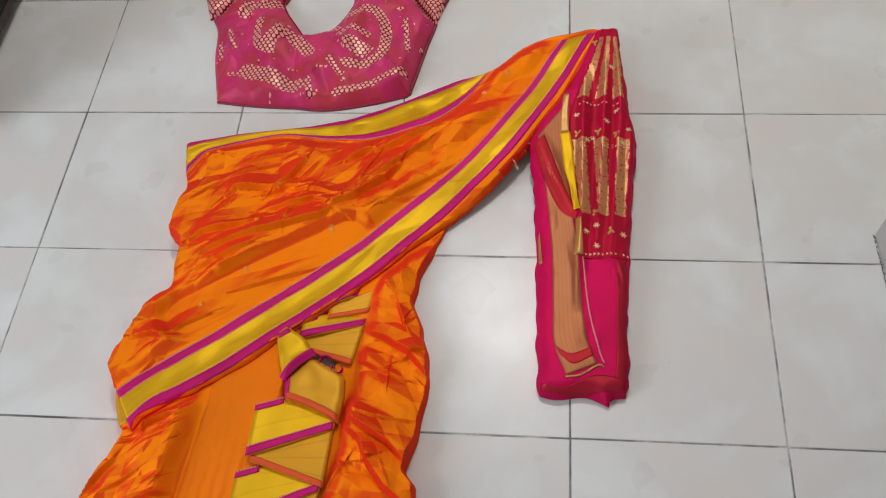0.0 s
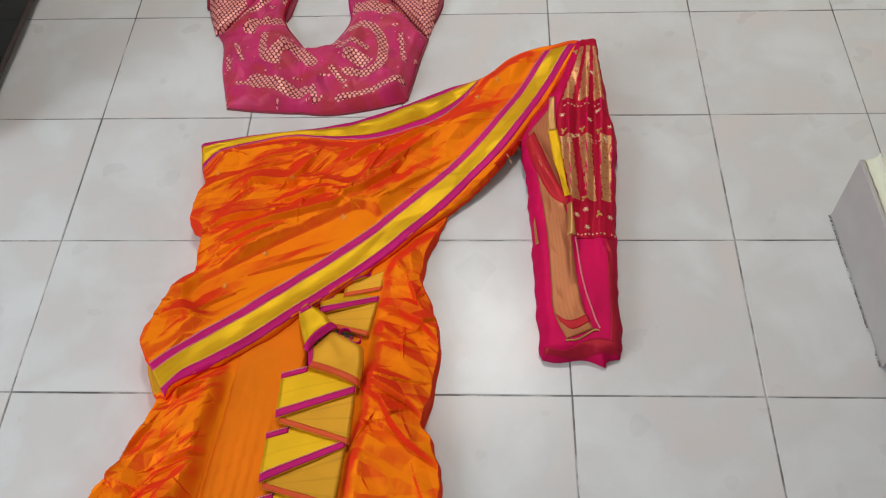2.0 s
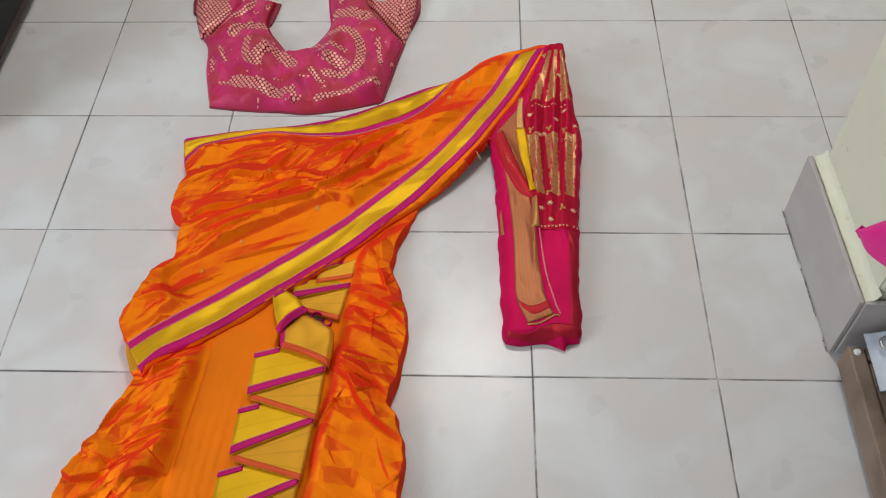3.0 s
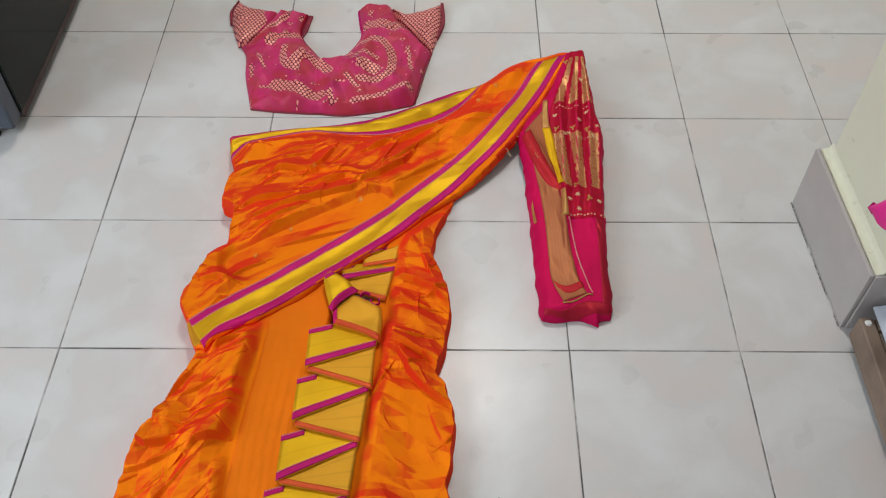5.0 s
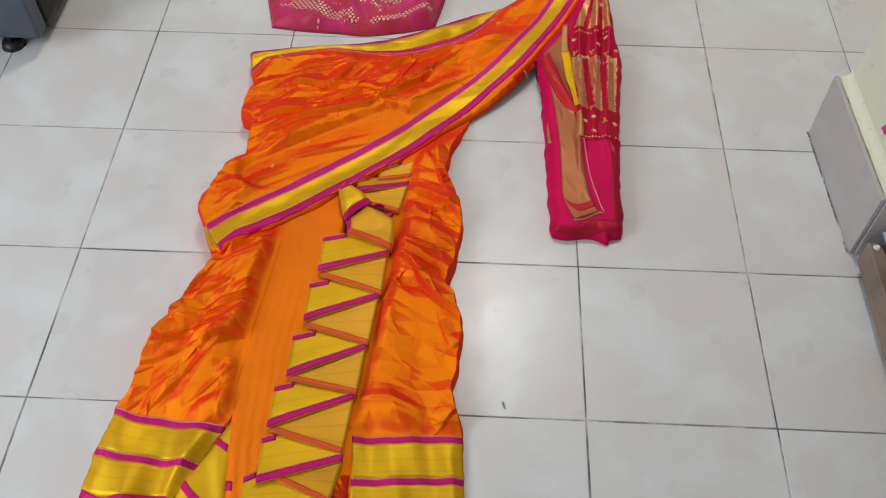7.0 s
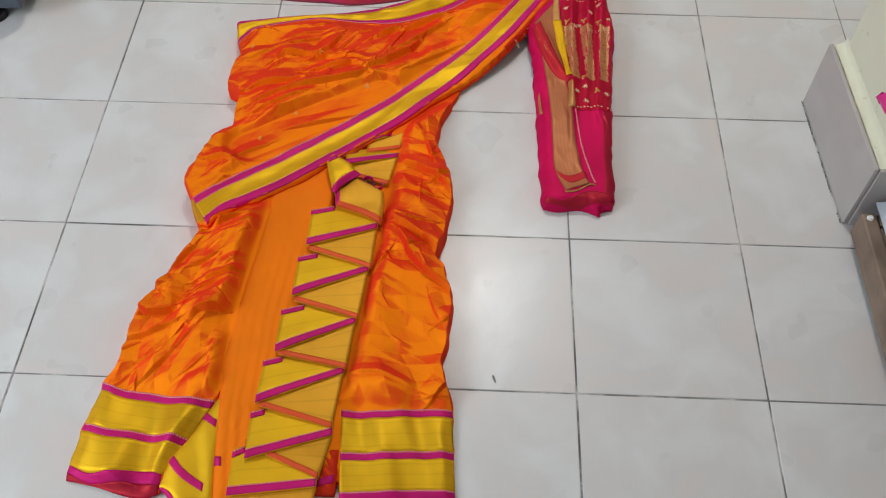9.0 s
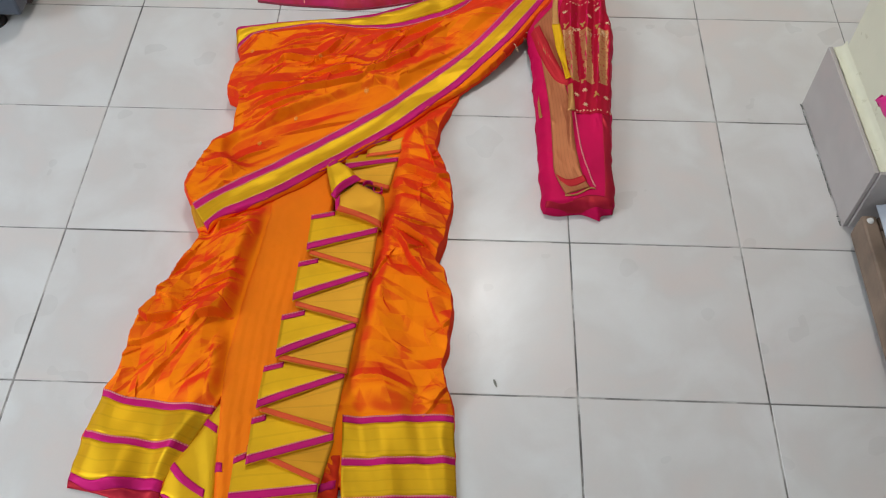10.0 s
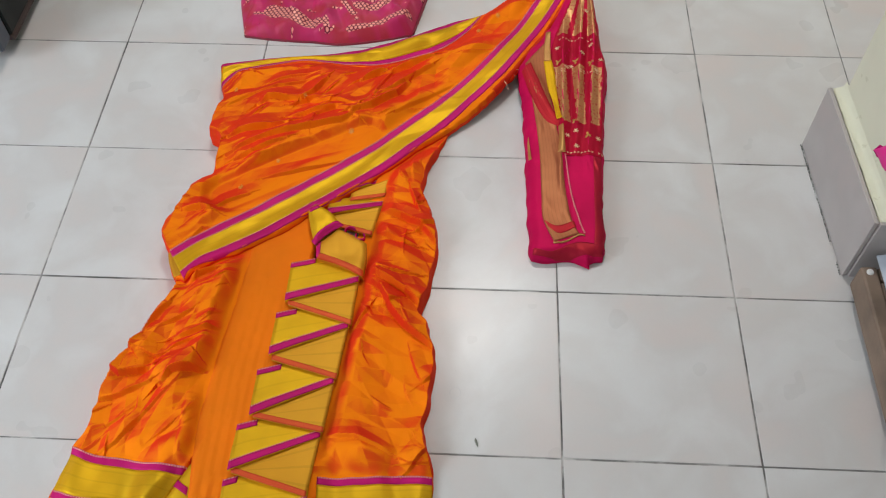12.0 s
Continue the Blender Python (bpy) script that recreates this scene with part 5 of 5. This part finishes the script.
for x, y in ((0.313, -0.020), (0.381, -0.012), (0.339, -0.072), (0.363, -0.040), (0.342, -0.252), (0.342, -0.290), (0.384, -0.266), (0.389, -0.085), (0.326, -0.262), (0.400, -0.055), (0.330, -0.078), (0.378, 0.095)):
    motif(x, y, 0.0055, hang.z, M_FLOWER, pallu, 6)
for x, y, tr in ((0.351, 0.162, 0.6), (0.313, -0.062, 0.1), (0.378, -0.066, 0.2), (0.364, -0.262, 1.8), (0.348, -0.060, 0.5), (0.322, -0.226, 0.2), (0.340, -0.228, 0.0)):
    motif(x, y, 0.0085, hang.z, M_LEAF, pallu, 3, 0.75, tr)
strip("stitch_line", [(0.319, -0.309), (0.327, -0.402), (0.340, -0.469), (0.347, -0.492)], [(0.3215, -0.309), (0.3295, -0.402), (0.3425, -0.469), (0.3495, -0.492)], hang.z, M_STITCH, pallu, "pale dotted woven line", lift=0.0016, across=2)
strip("stitch_line", [(0.292, -0.515), (0.312, -0.512), (0.338, -0.495), (0.348, -0.497)], [(0.293, -0.518), (0.313, -0.515), (0.339, -0.498), (0.348, -0.500)], hang.z, M_ZARI, pallu, "pale frayed edge", lift=0.002, across=2)
strip("turned_end", [(0.258, -0.525), (0.290, -0.532), (0.336, -0.512), (0.380, -0.518)], [(0.257, -0.535), (0.290, -0.540), (0.335, -0.538), (0.378, -0.535)], hang.z, M_CRIMSON, pallu, "crimson turned end", lift=0.0005, across=8, lip=0.0006)

# ---- how high the layers of the saree stand ----
STANDS = [(-0.375, -0.097, 0.026), (0.377, 0.094, 0.080), (0.327, 0.118, 0.050), (0.408, -0.079, 0.016), (0.238, -0.111, 0.020), (0.156, -0.110, 0.027), (-0.081, -0.265, 0.024),
          (-0.010, -0.379, 0.010), (-0.076, -0.524, 0.006), (-0.130, -0.483, 0.011), (-0.363, -0.589, 0.036), (-0.225, -0.638, 0.026), (-0.036, -0.617, 0.008), (-0.153, -0.669, 0.016),
          (0.299, -0.334, 0.012), (0.360, -0.537, 0.0), (0.255, -0.530, 0.004), (0.090, -0.466, 0.0), (-0.064, -0.972, 0.014), (-0.262, -0.963, 0.018), (-0.334, -0.913, 0.008), (-0.058, -0.893, 0.008),
          (-0.196, -1.041, 0.010), (-0.042, -0.679, 0.010), (0.095, -0.250, 0.002), (0.090, -0.750, 0.0), (0.113, -1.088, 0.0), (-0.460, -1.075, 0.0), (-0.200, -0.040, 0.018), (0.000, 0.000, 0.020), (-0.350, -0.280, 0.026)]
LEAN = Vector((0.09, -1.45, 1.31))


def sheet_kernel(r):
    return r * r * np.log(np.maximum(r, 1e-6))


def stand_field():
    """A thin bent sheet through the standing heights; each node is named by where the cloth lies before it is raised."""
    k = np.array(STANDS)
    at = k[:, :2] + (k[:, :2] - np.array(LEAN[:2])) * (k[:, 2:] / (LEAN.z - k[:, 2:]))
    n = len(at)
    m = np.zeros((n + 3, n + 3))
    m[:n, :n] = sheet_kernel(np.hypot(at[:, None, 0] - at[None, :, 0], at[:, None, 1] - at[None, :, 1])) + 0.0006 * np.eye(n)
    m[:n, n], m[:n, n + 1:] = 1, at
    m[n, :n], m[n + 1:, :n] = 1, at.T
    w = np.linalg.solve(m, np.concatenate([k[:, 2], [0, 0, 0]]))

    def f(x, y):
        r = sheet_kernel(np.hypot(x[:, None] - at[None, :, 0], y[:, None] - at[None, :, 1]))
        return np.clip(r @ w[:n] + w[n] + w[n + 1] * x + w[n + 2] * y, 0, 0.085)
    return f


STAND = stand_field()


def raised(points):
    """Raise cloth that was laid out flat, drawing it in as it rises. Outer rims still reach the floor, but for the free edge of the shoulder drape."""
    x, y, z = points.T
    up = STAND(x, y)
    share = up / LEAN.z
    rim = z < 0.0014
    free = (line_distance(x, y, spline(OUTER, 50))[0] < 0.012) | ((x > 0.2) & (y > -0.2) & (x < 0.33))
    top = np.where(rim & ~free, z, z + up)
    return np.stack([x + (LEAN.x - x) * share, y + (LEAN.y - y) * share, top], 1)


for first in saree.children:
    for ob in (first, *first.children):
        if ob.type == "MESH":
            co = np.empty(3 * len(ob.data.vertices))
            ob.data.vertices.foreach_get("co", co)
            ob.data.vertices.foreach_set("co", raised(co.reshape(-1, 3)).ravel())
            ob.data.update()
        elif ob.type == "CURVE":
            for sp in ob.data.splines:
                for p in sp.points:
                    p.co = (*raised(np.array([p.co[:3]]))[0], 1)

# ---- the blouse ----
blouse = thing("blouse", (0, 0, 0), "pink brocade blouse with gold honeycomb dots laid flat on the tiles", "blouse")
NECK_L = [(-0.207, 0.181), (-0.230, 0.216), (-0.254, 0.254), (-0.266, 0.292), (-0.256, 0.358)]
NECK_R = [(-0.207, 0.181), (-0.180, 0.188), (-0.155, 0.201), (-0.130, 0.251), (-0.124, 0.284), (-0.130, 0.317), (-0.138, 0.372)]


def zari_mask(x, y):
    """Where the honeycomb is woven: two paisley arcs, their hearts, bands along the waist, shoulder patches."""
    m = np.zeros(x.shape)

    def band(line, w):
        return smooth(w, 0.6 * w, line_distance(x, y, spline(line, 20))[0])

    for line, w in (
        ([(-0.328, 0.225), (-0.320, 0.250), (-0.293, 0.251), (-0.272, 0.259)], 0.017), ([(-0.292, 0.201), (-0.292, 0.163), (-0.279, 0.129), (-0.256, 0.116)], 0.011),
        ([(-0.264, 0.133), (-0.252, 0.157), (-0.230, 0.161), (-0.207, 0.144), (-0.188, 0.124)], 0.017), ([(-0.301, 0.079), (-0.281, 0.070), (-0.245, 0.057), (-0.219, 0.045), (-0.198, 0.043)], 0.020),
        ([(-0.177, 0.049), (-0.170, 0.021)], 0.008), ([(-0.180, 0.179), (-0.158, 0.183), (-0.141, 0.194)], 0.009), ([(-0.103, 0.296), (-0.076, 0.292), (-0.046, 0.282)], 0.022), ([(-0.105, 0.337), (-0.102, 0.348)], 0.007),
        ([(-0.121, 0.219), (-0.095, 0.234), (-0.068, 0.224), (-0.048, 0.189), (-0.043, 0.141), (-0.051, 0.107), (-0.087, 0.090), (-0.112, 0.093)], 0.013), ([(-0.135, 0.173), (-0.109, 0.174), (-0.080, 0.164)], 0.009),
        ([(-0.109, 0.136), (-0.084, 0.123)], 0.020), ([(-0.145, 0.102), (-0.119, 0.067)], 0.007), ([(-0.125, 0.028), (-0.100, 0.032), (-0.063, 0.045), (-0.001, 0.069)], 0.009),
        ([(-0.009, 0.200), (-0.003, 0.149), (0.002, 0.122)], 0.006), ([(-0.270, 0.326), (-0.254, 0.345)], 0.009), ([(-0.367, 0.154), (-0.360, 0.121)], 0.006), ([(-0.332, 0.075), (-0.315, 0.075)], 0.006),
        ([(-0.355, 0.189), (-0.332, 0.135)], 0.005), ([(-0.297, 0.356), (-0.306, 0.321), (-0.329, 0.287), (-0.362, 0.257)], 0.007), ([(-0.040, 0.300), (0.000, 0.262), (0.030, 0.222)], 0.008)):
        m = np.maximum(m, band(line, w))
    return np.maximum(m, 0.85 * smooth(0.36, 0.46, gradient_noise(x / 0.015, y / 0.015, 15)))


def sleeve_mask(x, y):
    """The puffed sleeves are dotted but for a plain stretch near the shoulder."""
    plain_part = line_distance(x, y, spline([(-0.345, 0.350), (-0.335, 0.315), (-0.352, 0.280)], 12))[0]
    return smooth(0.012, 0.022, plain_part)


def body_height(x, y, d):
    z = 0.003 + mound(d, 0.010, 0.009)
    for cx, cy, s in ((-0.265, 0.150, 0.055), (-0.095, 0.145, 0.060)):
        z = z + 0.013 * np.exp(-(((x - cx) / s) ** 2 + ((y - cy) / s) ** 2))
    for line, w, h in (([(-0.262, 0.195), (-0.243, 0.160), (-0.252, 0.150)], 0.014, 0.012), ([(-0.150, 0.160), (-0.125, 0.148), (-0.110, 0.120)], 0.014, 0.012), ([(-0.340, 0.230), (-0.345, 0.140), (-0.335, 0.060)], 0.018, 0.006), ([(-0.010, 0.240), (-0.005, 0.150), (-0.010, 0.070)], 0.018, 0.006), ([(-0.200, 0.180), (-0.205, 0.100), (-0.190, 0.015)], 0.010, 0.005)):
        z = z + fold(x, y, line, w, h, 0.7)
    return z + smooth(0, 0.02, d) * (crumple(x, y, (-0.38, 0.02, 0.02, 0.36), 75, 34, 91, 0.09, 0.006, 0.022, 40) + crushed(x, y, 80, 95, 0.020) + crumple(x, y, (-0.38, 0.02, 0.02, 0.36), 40, 60, 92, 0.05, 0.0025, 0.009, 60))


body = Cloth(outline(NECK_L, [(-0.256, 0.358), (-0.294, 0.364), (-0.332, 0.362)], [(-0.332, 0.362), (-0.350, 0.310), (-0.390, 0.245), (-0.405, 0.238)], [(-0.405, 0.238), (-0.388, 0.202), (-0.378, 0.130), (-0.361, 0.061), (-0.352, 0.024)], [(-0.352, 0.024), (-0.292, 0.016), (-0.229, 0.011), (-0.200, 0.010), (-0.141, 0.005), (-0.066, 0.018), (0.008, 0.038)], [(0.008, 0.038), (0.018, 0.099), (0.029, 0.159), (0.043, 0.215)], [(0.043, 0.215), (0.005, 0.270), (-0.030, 0.320), (-0.058, 0.392)], [(-0.058, 0.392), (-0.111, 0.391), (-0.138, 0.372)], NECK_R[::-1]), body_height)
bodice = body.build("bodice", M_BLOUSE, blouse, "", 0.0033, mask=zari_mask)
strip("neck_piping", NECK_L, [(-0.211, 0.177), (-0.234, 0.212), (-0.258, 0.251), (-0.270, 0.292), (-0.262, 0.356)], body.z, M_CRIMSON, bodice, "crimson neck facing", across=3, lift=0.001)
strip("neck_piping", NECK_R, [(-0.205, 0.176), (-0.178, 0.184), (-0.151, 0.197), (-0.126, 0.249), (-0.120, 0.284), (-0.126, 0.317), (-0.133, 0.370)], body.z, M_PINK, bodice, "pink neck piping", across=3, lift=0.001)
strip("neck_facing", [(-0.256, 0.358), (-0.266, 0.300), (-0.262, 0.275)], [(-0.246, 0.356), (-0.254, 0.300), (-0.262, 0.275)], lambda x, y: np.full(np.shape(x), 0.006), M_LINING, bodice, "dark red inner facing", across=3, lift=0, lip=0.005)
strip("waist_hem", [(-0.352, 0.027), (-0.292, 0.019), (-0.229, 0.014), (-0.200, 0.013), (-0.141, 0.008), (-0.066, 0.021), (0.006, 0.041)], [(-0.351, 0.021), (-0.292, 0.013), (-0.229, 0.008), (-0.200, 0.007), (-0.141, 0.002), (-0.066, 0.015), (0.006, 0.036)], lambda x, y: np.full(np.shape(x), 0.0035), M_LINING, bodice, "dark red hem lining", across=3, lift=0, lip=0.006)
strip("side_lining", [(0.008, 0.040), (0.018, 0.099), (0.029, 0.159), (0.043, 0.218)], [(0.011, 0.041), (0.023, 0.099), (0.034, 0.159), (0.047, 0.218)], lambda x, y: np.full(np.shape(x), 0.006), M_LINING, bodice, "dark red side lining", across=3, lift=0, lip=0.005)

def sleeve_height(seed):
    def f(x, y, d):
        return 0.004 + mound(d, 0.030, 0.017) + smooth(0, 0.02, d) * crumple(x, y, (-0.45, 0.22, 0.09, 0.41), 60, 60, seed, 0.08, 0.008, 0.022, 45)
    return f


sl = Cloth(outline([(-0.332, 0.366), (-0.386, 0.378), (-0.410, 0.388), (-0.433, 0.410)], [(-0.433, 0.410), (-0.443, 0.367), (-0.435, 0.310), (-0.410, 0.236)], [(-0.410, 0.236), (-0.384, 0.256), (-0.350, 0.305), (-0.332, 0.366)]), sleeve_height(101))
sleeve = sl.build("sleeve", M_BLOUSE, blouse, "short puffed sleeve with gold dots", 0.0033, mask=sleeve_mask)
strip("cuff_lining", [(-0.433, 0.410), (-0.443, 0.367), (-0.438, 0.320)], [(-0.436, 0.414), (-0.449, 0.367), (-0.442, 0.320)], lambda x, y: np.full(np.shape(x), 0.010), M_LINING, sleeve, "dark red cuff lining", across=2, lift=0, lip=0.009)
sr = Cloth(outline([(-0.062, 0.392), (-0.035, 0.368), (-0.012, 0.360), (0.034, 0.379), (0.066, 0.400)], [(0.066, 0.400), (0.068, 0.330), (0.058, 0.270), (0.044, 0.212)], [(0.044, 0.212), (0.008, 0.268), (-0.028, 0.318), (-0.062, 0.392)]), sleeve_height(113))
sleeve = sr.build("sleeve", M_BLOUSE, blouse, "short puffed sleeve with gold dots", 0.0033, mask=sleeve_mask)
strip("cuff_lining", [(0.064, 0.402), (0.066, 0.330), (0.056, 0.265)], [(0.071, 0.402), (0.075, 0.328), (0.058, 0.265)], lambda x, y: np.full(np.shape(x), 0.012), M_LINING, sleeve, "dark red cuff lining", across=4, lift=0, lip=0.011)


# ---- a dry bit on the floor ----
def floor_bit():
    bm = bmesh.new()
    bmesh.ops.create_uvsphere(bm, u_segments=14, v_segments=8, radius=1)
    for v in bm.verts:
        v.co = Vector((v.co.x * 0.0018 * (1 + 0.3 * v.co.y), v.co.y * 0.0075, 0.0011 + v.co.z * 0.001))
    bmesh.ops.transform(bm, matrix=pose(0.169, -0.880, 0, 0, 0, 18), verts=bm.verts)
    tagged(part("dry_leaf_bit", bm, M_LEAFBIT, None, "", True), "tiny dark dry leaf bit on the floor tiles", "debris")


floor_bit()


def water_mark():
    """A dried ring left on a tile."""
    bm = bmesh.new()
    n = 40
    rings = [[bm.verts.new((0.133 + r * math.cos(2 * math.pi * i / n), -0.797 + 1.1 * r * math.sin(2 * math.pi * i / n), 0.0003 + h)) for i in range(n)] for r, h in ((0.0082, 0.0), (0.0086, 0.00012), (0.0089, 0.00012), (0.0093, 0.0))]
    for a, b in zip(rings, rings[1:]):
        for i in range(n):
            bm.faces.new((a[i], a[(i + 1) % n], b[(i + 1) % n], b[i]))
    tagged(part("water_mark", bm, M_RING, None, "", True), "faint dried water ring on a glazed floor tile", "stain")


water_mark()


# ---- floor tiles ----
def tile_mesh():
    h = (TILE - JOINT) / 2
    bm = box_bm(-h, h, -h, h, -0.008, 0.0, 0.0009, 2)
    data = bpy.data.meshes.new("floor_tile")
    bm.to_mesh(data)
    bm.free()
    data.materials.append(M_TILE)
    return data


TILE_DATA = tile_mesh()
rng = random.Random(8)
for i in range(-8, 8):
    for j in range(-9, 8):
        ob = new("floor_tile", TILE_DATA)
        ob.location = ((i + 0.5) * TILE + rng.uniform(-0.0004, 0.0004), (j + 0.5) * TILE + rng.uniform(-0.0004, 0.0004), rng.uniform(-0.0002, 0.0))
        ob.rotation_euler = (rng.uniform(-0.0006, 0.0006), rng.uniform(-0.0006, 0.0006), rng.choice((0, 1, 2, 3)) * math.pi / 2)
        ob.parent = floor
